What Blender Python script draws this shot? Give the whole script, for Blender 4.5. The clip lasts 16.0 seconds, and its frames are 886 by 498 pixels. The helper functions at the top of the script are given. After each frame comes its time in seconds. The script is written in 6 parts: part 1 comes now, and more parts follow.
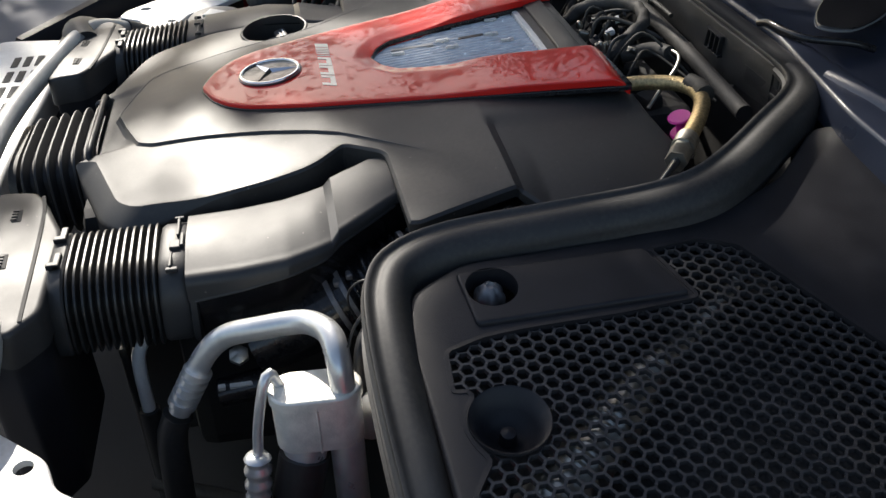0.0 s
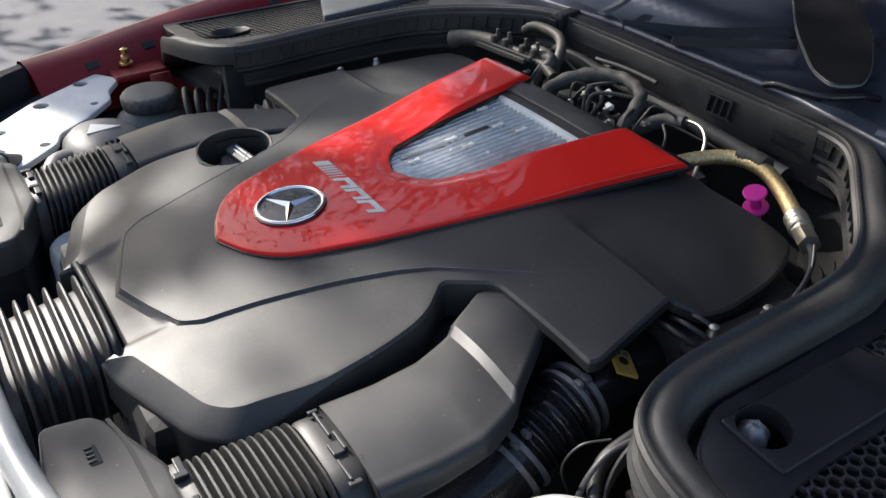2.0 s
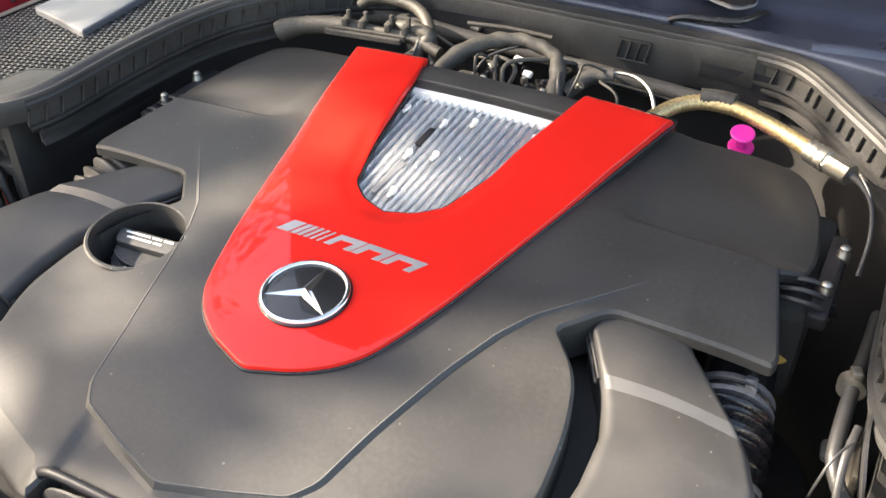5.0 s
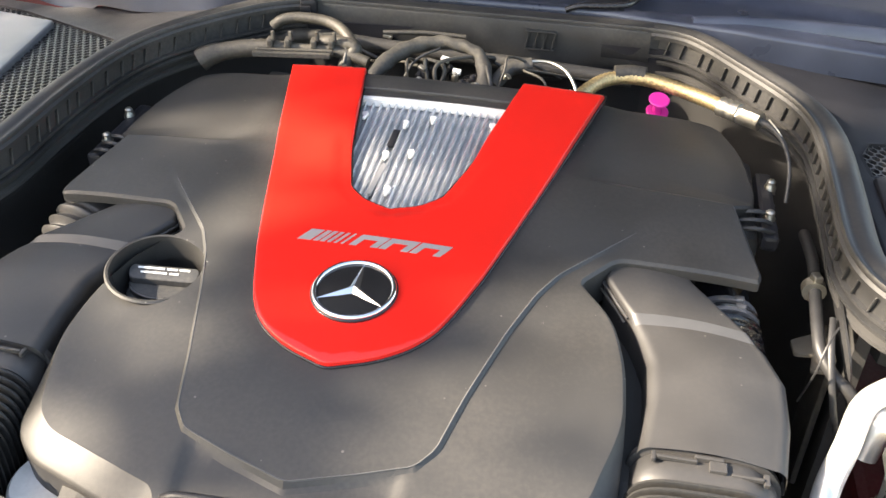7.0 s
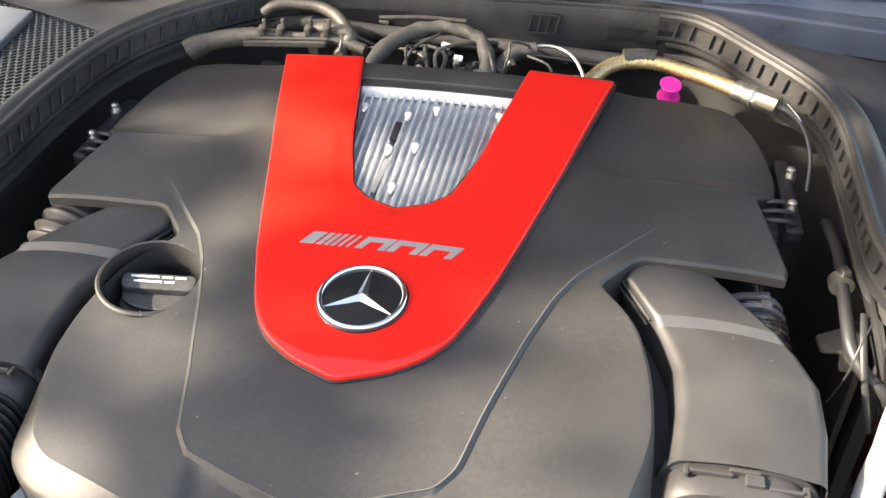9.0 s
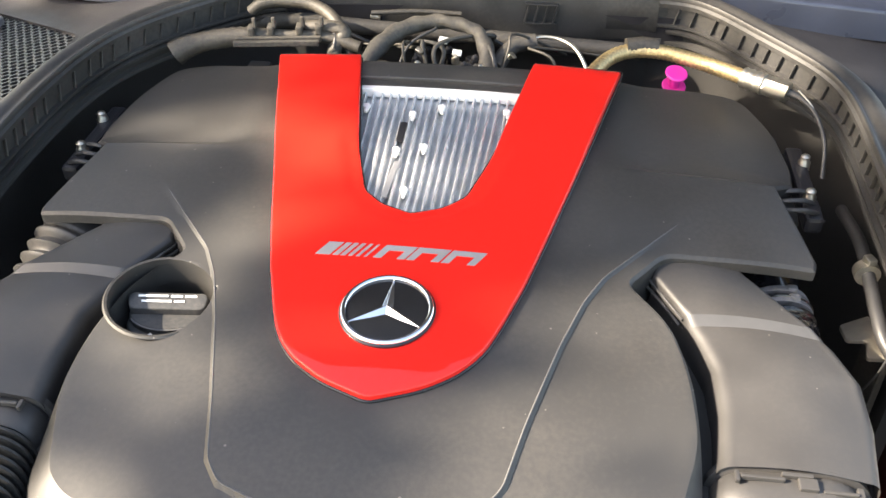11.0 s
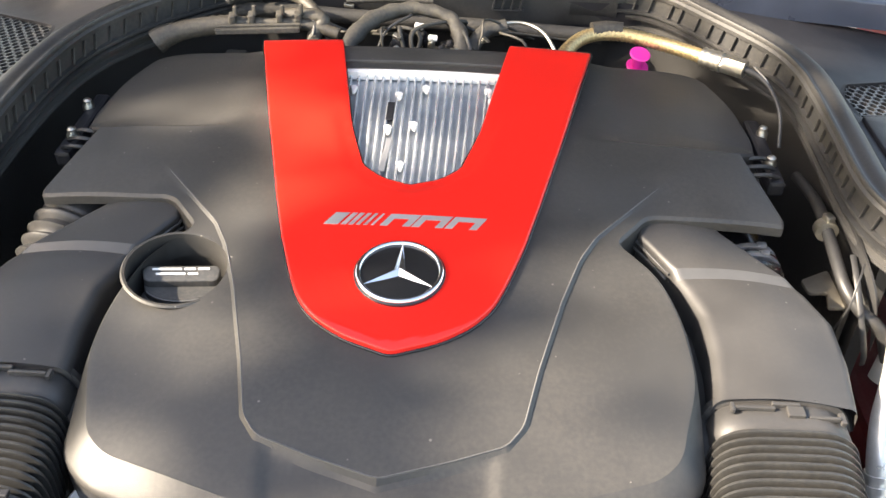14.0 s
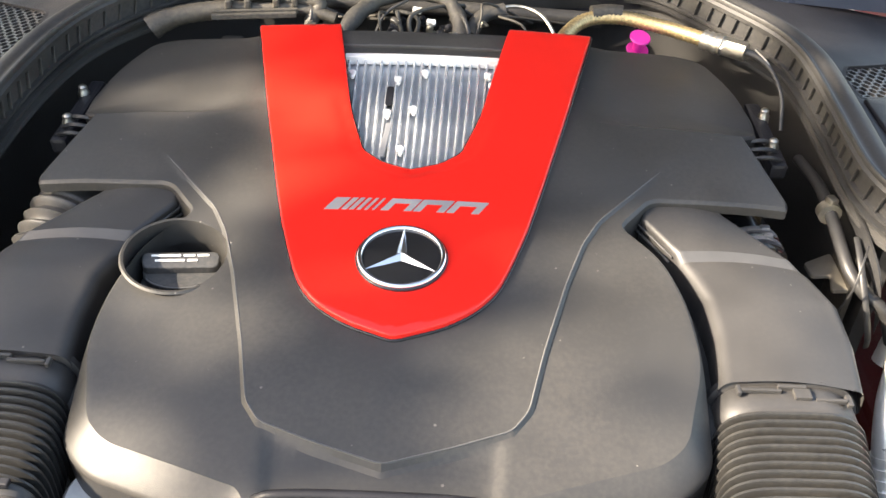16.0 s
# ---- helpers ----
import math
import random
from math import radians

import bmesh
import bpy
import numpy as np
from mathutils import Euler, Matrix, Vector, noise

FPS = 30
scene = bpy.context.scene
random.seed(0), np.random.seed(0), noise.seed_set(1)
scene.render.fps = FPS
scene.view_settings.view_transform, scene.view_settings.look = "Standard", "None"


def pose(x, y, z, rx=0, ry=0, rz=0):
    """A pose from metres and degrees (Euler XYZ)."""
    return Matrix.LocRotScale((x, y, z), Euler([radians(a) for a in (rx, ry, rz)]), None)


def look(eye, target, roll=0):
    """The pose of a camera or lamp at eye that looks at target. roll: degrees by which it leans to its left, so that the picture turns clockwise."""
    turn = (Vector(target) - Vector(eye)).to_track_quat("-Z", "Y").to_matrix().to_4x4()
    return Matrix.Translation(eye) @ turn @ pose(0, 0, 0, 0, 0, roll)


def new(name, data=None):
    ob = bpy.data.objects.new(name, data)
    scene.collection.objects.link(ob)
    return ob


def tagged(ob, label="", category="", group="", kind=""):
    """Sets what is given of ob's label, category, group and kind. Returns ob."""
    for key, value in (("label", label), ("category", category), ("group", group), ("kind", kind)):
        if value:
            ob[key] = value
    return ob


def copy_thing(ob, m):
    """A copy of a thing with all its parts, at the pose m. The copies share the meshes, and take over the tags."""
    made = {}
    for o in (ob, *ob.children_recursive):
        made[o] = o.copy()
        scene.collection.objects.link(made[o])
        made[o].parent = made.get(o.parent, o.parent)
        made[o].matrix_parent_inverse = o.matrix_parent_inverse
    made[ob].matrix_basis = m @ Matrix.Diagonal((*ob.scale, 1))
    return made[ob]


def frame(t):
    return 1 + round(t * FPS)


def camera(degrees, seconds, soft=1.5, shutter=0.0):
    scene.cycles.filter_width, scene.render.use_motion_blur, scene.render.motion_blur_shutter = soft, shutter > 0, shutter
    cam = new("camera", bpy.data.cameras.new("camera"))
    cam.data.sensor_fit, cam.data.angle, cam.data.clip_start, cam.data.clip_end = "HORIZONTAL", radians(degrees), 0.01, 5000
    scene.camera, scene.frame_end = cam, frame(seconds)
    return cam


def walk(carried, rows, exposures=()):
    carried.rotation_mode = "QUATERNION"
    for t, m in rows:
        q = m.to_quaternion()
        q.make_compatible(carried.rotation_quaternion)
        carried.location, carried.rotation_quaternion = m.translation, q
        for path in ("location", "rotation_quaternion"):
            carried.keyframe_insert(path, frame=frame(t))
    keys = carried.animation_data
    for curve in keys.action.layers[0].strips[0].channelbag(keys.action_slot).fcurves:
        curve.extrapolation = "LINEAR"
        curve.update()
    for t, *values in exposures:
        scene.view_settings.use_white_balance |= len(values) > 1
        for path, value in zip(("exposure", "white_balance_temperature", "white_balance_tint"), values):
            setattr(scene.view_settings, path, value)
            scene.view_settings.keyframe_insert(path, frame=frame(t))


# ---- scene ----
cam = camera(51.5, 16.0)
PATH = [
    (0, (0.986, 0.019, 1.294), (-0.662, 0.305, 0.197), -1.6),
    (0.5, (0.916, -0.025, 1.321), (-0.731, 0.388, 0.264), -0.8),
    (1, (0.872, -0.155, 1.338), (-0.716, 0.476, 0.299), -1.1),
    (1.5, (0.833, -0.26, 1.353), (-0.674, 0.527, 0.3), -0.8),
    (2, (0.737, -0.279, 1.337), (-0.706, 0.606, 0.273), -0.4),
    (2.5, (0.639, -0.281, 1.336), (-0.723, 0.701, 0.25), 0.2),
    (3, (0.58, -0.319, 1.337), (-0.689, 0.771, 0.243), 0.5),
    (5.5, (0.291, -0.447, 1.334), (-0.347, 1.029, 0.144), 0.1),
    (6, (0.246, -0.485, 1.347), (-0.275, 1.046, 0.17), 0.1),
    (6.5, (0.209, -0.526, 1.354), (-0.195, 1.05, 0.19), 0.4),
    (7, (0.19, -0.552, 1.358), (-0.146, 1.039, 0.193), 0.5),
    (7.5, (0.177, -0.566, 1.36), (-0.127, 1.028, 0.191), 0.5),
    (8, (0.167, -0.57, 1.353), (-0.121, 1.016, 0.168), 0.3),
    (8.5, (0.165, -0.534, 1.35), (-0.143, 1.04, 0.155), -0.0),
    (11, (0.111, -0.489, 1.347), (-0.108, 1.073, 0.117), -0.6),
    (11.5, (0.087, -0.498, 1.345), (-0.083, 1.069, 0.114), 0.2),
    (12, (0.073, -0.507, 1.345), (-0.057, 1.062, 0.112), 0.7),
    (12.5, (0.064, -0.522, 1.347), (-0.043, 1.049, 0.113), 0.7),
    (13, (0.058, -0.533, 1.349), (-0.026, 1.043, 0.121), 1.0),
    (13.5, (0.054, -0.54, 1.349), (-0.012, 1.039, 0.124), 1.2),
    (14, (0.052, -0.548, 1.349), (0.0, 1.035, 0.128), 1.4),
    (14.5, (0.049, -0.547, 1.349), (0.006, 1.036, 0.128), 1.4),
    (15, (0.045, -0.547, 1.35), (-0.002, 1.037, 0.129), 1.5),
    (15.5, (0.043, -0.544, 1.347), (-0.001, 1.034, 0.119), 1.7),
    (16, (0.046, -0.546, 1.341), (0.007, 1.025, 0.104), 1.3),
]
walk(cam, [(t, look(eye, target, roll)) for t, eye, target, roll in PATH],
     exposures=[(0, 1.15, 7000, 10), (0.5, 1.0, 6900, 10), (1.0, 1.2, 6900, 10), (1.5, 1.4, 6800, 11), (2.0, 1.6, 6800, 11), (3.0, 2.4, 7300, 12), (5.5, 3.2, 8300, 12), (8.5, 3.2, 8350, 12), (11, 3.32, 8400, 12), (16, 3.28, 8400, 12)])

# ---- daylight ----
SUN_FROM = Vector((-0.78, -0.22, 0.56)).normalized()
world = bpy.data.worlds.new("world")
scene.world = world
world.use_nodes = True
_wn = world.node_tree.nodes
_sky = _wn.new("ShaderNodeTexSky")
_sky.sky_type = "NISHITA"
_sky.sun_disc = False
_sky.dust_density = 1.6
_sky.sun_elevation = math.asin(SUN_FROM.z)
_sky.sun_rotation = math.atan2(SUN_FROM.x, SUN_FROM.y)
_wn["Background"].inputs["Strength"].default_value = 0.084
world.node_tree.links.new(_sky.outputs["Color"], _wn["Background"].inputs["Color"])
sun_data = bpy.data.lights.new("sun", "SUN")
sun_data.energy = 3.1
sun_data.angle = radians(0.53)
sun_data.color = (1.0, 0.975, 0.935)
sun = new("sun", sun_data)
sun.matrix_world = look(SUN_FROM * 20, (0, 0, 0))


# ---- materials ----
def material(name, color, rough=0.5, metal=0.0, var=0.15, scale=40.0, bump=0.0, bump_scale=600.0, coat=0.0, dirt=0.0,
             dirt_color=(0.25, 0.22, 0.18), spec=0.5, rough_var=0.1):
    m = bpy.data.materials.new(name)
    m.use_nodes = True
    nt = m.node_tree
    n, l = nt.nodes, nt.links
    b = n["Principled BSDF"]
    b.inputs["Metallic"].default_value = metal
    b.inputs["Specular IOR Level"].default_value = spec
    b.inputs["Coat Weight"].default_value = coat
    b.inputs["Coat Roughness"].default_value = 0.03
    tc = n.new("ShaderNodeTexCoord")
    big = n.new("ShaderNodeTexNoise")
    big.inputs["Scale"].default_value = scale
    big.inputs["Detail"].default_value = 5
    l.new(tc.outputs["Object"], big.inputs["Vector"])
    ramp = n.new("ShaderNodeMapRange")
    ramp.inputs["From Min"].default_value, ramp.inputs["From Max"].default_value = 0.3, 0.7
    ramp.inputs["To Min"].default_value, ramp.inputs["To Max"].default_value = 1 - var, 1 + var
    l.new(big.outputs["Fac"], ramp.inputs["Value"])
    mul = n.new("ShaderNodeMix")
    mul.data_type = "RGBA"
    mul.blend_type = "MULTIPLY"
    mul.inputs["Factor"].default_value = 1
    mul.inputs["A"].default_value = (*color, 1)
    l.new(ramp.outputs["Result"], mul.inputs["B"])
    last = mul.outputs["Result"]
    if dirt:
        fine = n.new("ShaderNodeTexNoise")
        fine.inputs["Scale"].default_value = 260
        fine.inputs["Detail"].default_value = 3
        l.new(tc.outputs["Object"], fine.inputs["Vector"])
        wide = n.new("ShaderNodeTexNoise")
        wide.inputs["Scale"].default_value = 9
        wide.inputs["Detail"].default_value = 4
        l.new(tc.outputs["Object"], wide.inputs["Vector"])
        pr = n.new("ShaderNodeMath")
        pr.operation = "MULTIPLY"
        l.new(fine.outputs["Fac"], pr.inputs[0])
        l.new(wide.outputs["Fac"], pr.inputs[1])
        mr = n.new("ShaderNodeMapRange")
        mr.inputs["From Min"].default_value, mr.inputs["From Max"].default_value = 0.2, 0.42
        mr.inputs["To Min"].default_value, mr.inputs["To Max"].default_value = 0, dirt
        l.new(pr.outputs["Value"], mr.inputs["Value"])
        dm = n.new("ShaderNodeMix")
        dm.data_type = "RGBA"
        l.new(mr.outputs["Result"], dm.inputs["Factor"])
        l.new(last, dm.inputs["A"])
        dm.inputs["B"].default_value = (*dirt_color, 1)
        last = dm.outputs["Result"]
    l.new(last, b.inputs["Base Color"])
    rr = n.new("ShaderNodeMapRange")
    rr.inputs["From Min"].default_value, rr.inputs["From Max"].default_value = 0.3, 0.7
    rr.inputs["To Min"].default_value, rr.inputs["To Max"].default_value = max(0.02, rough * (1 - rough_var)), min(1, rough * (1 + rough_var))
    l.new(big.outputs["Fac"], rr.inputs["Value"])
    l.new(rr.outputs["Result"], b.inputs["Roughness"])
    if bump:
        grain = n.new("ShaderNodeTexNoise")
        grain.inputs["Scale"].default_value = bump_scale
        grain.inputs["Detail"].default_value = 2
        l.new(tc.outputs["Object"], grain.inputs["Vector"])
        bp = n.new("ShaderNodeBump")
        bp.inputs["Strength"].default_value = bump
        bp.inputs["Distance"].default_value = 0.001
        l.new(grain.outputs["Fac"], bp.inputs["Height"])
        l.new(bp.outputs["Normal"], b.inputs["Normal"])
    return m


def speckled(m, amount=0.5, scale=150.0, color=(0.5, 0.46, 0.4)):
    """Scattered small dust specks over a material."""
    nt = m.node_tree
    n, l = nt.nodes, nt.links
    b = n["Principled BSDF"]
    was = b.inputs["Base Color"].links[0].from_socket
    tc = n.new("ShaderNodeTexCoord")
    v = n.new("ShaderNodeTexVoronoi")
    v.inputs["Scale"].default_value = scale
    l.new(tc.outputs["Object"], v.inputs["Vector"])
    sep = n.new("ShaderNodeSeparateColor")
    l.new(v.outputs["Color"], sep.inputs["Color"])
    size = n.new("ShaderNodeMapRange")
    size.inputs["From Min"].default_value, size.inputs["From Max"].default_value = 0.9, 1.0
    size.inputs["To Min"].default_value, size.inputs["To Max"].default_value = 0.0, 0.16
    l.new(sep.outputs["Red"], size.inputs["Value"])
    less = n.new("ShaderNodeMath")
    less.operation = "LESS_THAN"
    l.new(v.outputs["Distance"], less.inputs[0])
    l.new(size.outputs["Result"], less.inputs[1])
    am = n.new("ShaderNodeMath")
    am.operation = "MULTIPLY"
    am.inputs[1].default_value = amount
    l.new(less.outputs["Value"], am.inputs[0])
    mx = n.new("ShaderNodeMix")
    mx.data_type = "RGBA"
    l.new(am.outputs["Value"], mx.inputs["Factor"])
    l.new(was, mx.inputs["A"])
    mx.inputs["B"].default_value = (*color, 1)
    l.new(mx.outputs["Result"], b.inputs["Base Color"])
    return m


M_COVER = speckled(material("satin_black_plastic", (0.031, 0.030, 0.029), 0.48, var=0.12, scale=14, bump=0.12, bump_scale=1500, dirt=0.05, rough_var=0.14), 0.2)
M_DUCT = speckled(material("duct_plastic", (0.034, 0.033, 0.033), 0.5, var=0.12, scale=18, bump=0.1, bump_scale=1200, dirt=0.03), 0.2)
M_RUBBER = material("rubber", (0.026, 0.026, 0.027), 0.5, var=0.25, scale=25, bump=0.15, bump_scale=500, dirt=0.1, dirt_color=(0.16, 0.14, 0.11))
M_SEAL = material("seal_rubber", (0.022, 0.022, 0.0225), 0.55, var=0.3, scale=20, bump=0.1, bump_scale=400, dirt=0.10, dirt_color=(0.2, 0.18, 0.145), spec=0.5)
M_BLACK = material("black_plastic", (0.015, 0.015, 0.018), 0.45, var=0.2, scale=30, bump=0.15, bump_scale=900, dirt=0.02, dirt_color=(0.1, 0.1, 0.11), spec=0.3)
M_GRILLE = material("grille_plastic", (0.030, 0.030, 0.033), 0.38, var=0.2, scale=30, bump=0.1, bump_scale=900, dirt=0.08)
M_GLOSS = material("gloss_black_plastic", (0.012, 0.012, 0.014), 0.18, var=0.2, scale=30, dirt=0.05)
M_DARK = material("bay_black", (0.030, 0.029, 0.028), 0.75, var=0.3, scale=12, bump=0.2, bump_scale=120, dirt=0.03, dirt_color=(0.07, 0.06, 0.05))
M_RED = material("red_painted_trim", (0.70, 0.018, 0.013), 0.34, var=0.03, scale=6, coat=0.7, spec=0.1)
M_REDCAR = material("dark_red_car_paint", (0.20, 0.005, 0.010), 0.38, var=0.12, scale=10, coat=0.18, dirt=0.05, spec=0.3)
M_CHROME = material("chrome", (0.86, 0.86, 0.88), 0.1, metal=1.0, var=0.04, scale=30)
M_BADGE = material("badge_black", (0.012, 0.012, 0.013), 0.25, var=0.1, scale=30, coat=0.5)
M_SILVER = material("silver_print", (0.5, 0.5, 0.5), 0.35, metal=0.6, var=0.05, scale=60)
M_ALU = material("aluminium_tube", (0.72, 0.72, 0.71), 0.3, metal=0.65, var=0.1, scale=60, bump=0.1, bump_scale=300, dirt=0.05)
M_ALUDULL = material("cast_aluminium", (0.78, 0.76, 0.69), 0.42, metal=0.35, var=0.12, scale=90, bump=0.3, bump_scale=700)
M_BARE = material("bare_bracket", (0.15, 0.135, 0.11), 0.6, metal=0.2, var=0.15, scale=60, bump=0.2, bump_scale=300)
# Paler than the cover plastic: edge highlights put into the base colour
M_EDGE = material("edge_highlight_plastic", (0.085, 0.085, 0.085), 0.42, var=0.1, scale=60, bump=0.05, bump_scale=900)
# Lighter copy of the duct plastic: sheen on its step and edges painted in
M_FACET = material("lit_edge_duct_plastic", (0.048, 0.048, 0.049), 0.4, var=0.1, scale=60, bump=0.05, bump_scale=900)
M_BAR = material("grey_painted_tube", (0.40, 0.40, 0.39), 0.38, metal=0.2, var=0.1, scale=40, bump=0.05, bump_scale=500, dirt=0.08)
M_BELLOWS = material("bellows_rubber", (0.019, 0.019, 0.019), 0.4, var=0.15, scale=30, bump=0.1, bump_scale=600, dirt=0.05)
# Darker copy of the car's red: the low rail's shade is in the colour
M_RAIL = material("shade_darkened_red", (0.09, 0.004, 0.006), 0.55, var=0.15, scale=20, dirt=0.1)
M_ZINC = material("cast_zinc", (0.20, 0.20, 0.21), 0.5, metal=0.5, var=0.25, scale=150, dirt=0.2, dirt_color=(0.05, 0.05, 0.05))
M_STEEL = material("zinc_steel", (0.45, 0.43, 0.38), 0.42, metal=1.0, var=0.15, scale=120)
M_BRASS = material("yellow_zinc", (0.55, 0.4, 0.16), 0.4, metal=1.0, var=0.25, scale=120)
M_COOLER = material("cooler_core_grey", (0.42, 0.44, 0.47), 0.32, metal=0.45, var=0.18, scale=60, bump=0.1, bump_scale=250)
M_COOLRIB = material("cooler_rib_clear", (0.62, 0.63, 0.64), 0.25, metal=0.5, var=0.2, scale=90)
M_WHITE = material("white_plastic", (0.74, 0.73, 0.7), 0.5, var=0.06, scale=40, dirt=0.12)
M_ZINCPANEL = material("silver_bracket", (0.72, 0.72, 0.7), 0.5, metal=0.15, var=0.08, scale=30, dirt=0.15)
M_PINK = material("pink_plastic", (0.75, 0.03, 0.33), 0.4, var=0.05, scale=60)
M_HOSE = material("dusty_hose", (0.026, 0.024, 0.021), 0.6, var=0.3, scale=70, bump=0.4, bump_scale=400, dirt=0.16, dirt_color=(0.2, 0.17, 0.12))
M_LOOM = material("loom_tape", (0.028, 0.027, 0.026), 0.7, var=0.3, scale=60, bump=0.4, bump_scale=350, dirt=0.2, dirt_color=(0.16, 0.14, 0.1))
M_BRAID = material("braided_sleeve", (0.5, 0.38, 0.2), 0.45, metal=0.8, var=0.35, scale=350, bump=0.5, bump_scale=900)
# The blue in this base colour stands for sky reflected in the cowl
M_COWL = material("sky_tinted_cowl_plastic", (0.030, 0.037, 0.058), 0.3, var=0.15, scale=16, bump=0.05, bump_scale=900, dirt=0.02, spec=0.7)
M_PALE = material("pale_grey_plate", (0.16, 0.165, 0.175), 0.42, var=0.06, scale=20, bump=0.08, bump_scale=700)
M_TANK = material("grey_tank_plastic", (0.11, 0.11, 0.11), 0.5, var=0.12, scale=30, dirt=0.1)
M_CAP = material("dark_cap_plastic", (0.042, 0.043, 0.044), 0.5, var=0.15, scale=50, bump=0.3, bump_scale=500, dirt=0.15)
M_LABEL = material("amber_label", (0.6, 0.36, 0.08), 0.4, var=0.1, scale=60)
M_PRINT = material("pale_print", (0.7, 0.7, 0.68), 0.5, var=0.04, scale=60)
M_TARMAC = material("asphalt", (0.12, 0.12, 0.13), 0.85, var=0.25, scale=1.5, bump=0.5, bump_scale=90, dirt=0.35, dirt_color=(0.2, 0.19, 0.18))
M_INSUL = material("insulation_felt", (0.03, 0.03, 0.03), 0.95, var=0.25, scale=20, bump=0.5, bump_scale=200)
M_LEAF = material("leaf", (0.06, 0.11, 0.03), 0.6, var=0.35, scale=3)
M_BARK = material("bark", (0.12, 0.09, 0.07), 0.9, var=0.3, scale=9, bump=0.8, bump_scale=30)
M_GLASS = material("windscreen_glass", (0.02, 0.022, 0.025), 0.05, var=0.02, scale=5, spec=0.6)


# ---- mesh helpers ----
from mathutils.geometry import delaunay_2d_cdt


def mesh_of(name, verts, faces, smooth=True):
    me = bpy.data.meshes.new(name)
    me.from_pydata([tuple(v) for v in verts], [], faces)
    me.validate()
    if smooth:
        me.polygons.foreach_set("use_smooth", [True] * len(me.polygons))
    me.update()
    return me


def from_bm(name, bm, smooth=False):
    me = bpy.data.meshes.new(name)
    bmesh.ops.recalc_face_normals(bm, faces=bm.faces)
    bm.to_mesh(me)
    bm.free()
    if smooth:
        me.polygons.foreach_set("use_smooth", [True] * len(me.polygons))
    return me


def part(name, data, mat, parent=None, label=""):
    """One mesh object under a thing, or a thing of its own."""
    if isinstance(data, bmesh.types.BMesh):
        data = from_bm(name, data)
    ob = new(name, data)
    if not data.materials:
        data.materials.append(mat)
    if parent is not None:
        ob.parent = parent
        ob.matrix_parent_inverse = parent.matrix_basis.inverted()
    if label:
        ob["label"] = label
    return ob


def thing(name, label, category, at=(0, 0, 0), group="", kind=""):
    ob = new(name)
    ob.empty_display_size = 0.02
    ob.matrix_basis = pose(*at)
    return tagged(ob, label, category, group, kind)


def spline(points, step=0.004, closed=False):
    """A Catmull-Rom curve through points, sampled evenly."""
    p = [np.array(q, float) for q in points]
    n = len(p)
    dense = []
    for i in range(n if closed else n - 1):
        a, b = p[i], p[(i + 1) % n]
        z = p[(i - 1) % n] if closed or i else 2 * a - b
        d = p[(i + 2) % n] if closed or i + 2 < n else 2 * b - a
        k = max(2, int(np.linalg.norm(b - a) / step))
        for j in range(k):
            t = j / k
            dense.append(0.5 * (2 * a + (b - z) * t + (2 * z - 5 * a + 4 * b - d) * t * t + (3 * a - z - 3 * b + d) * t ** 3))
    if not closed:
        dense.append(p[-1])
    return [Vector(q) for q in dense]


def rounded(points, radius=0.008, step=0.004):
    """A closed 2D outline with rounded corners, sampled evenly. A point may carry its own radius."""
    pts = [(Vector(q[:2]), q[2] if len(q) > 2 else radius) for q in points]
    n, out = len(pts), []
    for i, (b, r) in enumerate(pts):
        a, c = pts[i - 1][0], pts[(i + 1) % n][0]
        u, v = (a - b), (c - b)
        k = min(r, 0.45 * u.length, 0.45 * v.length)
        s, e = b + u.normalized() * k, b + v.normalized() * k
        m = max(2, int(k * 2 / step))
        out += [s.lerp(b, t).lerp(b.lerp(e, t), t) for t in [j / m for j in range(m + 1)]]
    dense = []
    for i, a in enumerate(out):
        b = out[(i + 1) % len(out)]
        k = max(1, int((b - a).length / step))
        dense += [a.lerp(b, j / k) for j in range(k)]
    return [p for i, p in enumerate(dense) if (p - dense[i - 1]).length > 1e-5]


def area2(o):
    return sum(a.x * b.y - b.x * a.y for a, b in zip(o, o[1:] + o[:1]))


def inset(o, d):
    """An outline moved inwards by d, a number or a function of (x, y)."""
    s, n, out = (1 if area2(o) > 0 else -1), len(o), []
    for i in range(n):
        t = (o[(i + 1) % n] - o[i - 1]).normalized()
        w = d(o[i].x, o[i].y) if callable(d) else d
        out.append(o[i] + Vector((-t.y, t.x)) * s * w)
    return out


def fill(outline, holes, step):
    """Triangles over an outline with holes, with an even grid of points inside."""
    loops = [outline, *holes]
    verts, edges = [], []
    for lp in loops:
        k = len(verts)
        verts += [Vector((p.x, p.y)) for p in lp]
        edges += [(k + i, k + (i + 1) % len(lp)) for i in range(len(lp))]
    xs, ys = [p.x for p in outline], [p.y for p in outline]
    ring = np.array([(p.x, p.y) for p in verts])
    x = min(xs) + step / 2
    row = 0
    while x < max(xs):
        y = min(ys) + step * (0.5 + 0.5 * (row % 2))
        while y < max(ys):
            if ((ring - (x, y)) ** 2).sum(1).min() > (0.55 * step) ** 2:
                verts.append(Vector((x, y)))
            y += step
        x += step * 0.87
        row += 1
    return clipped(verts, edges, loops)


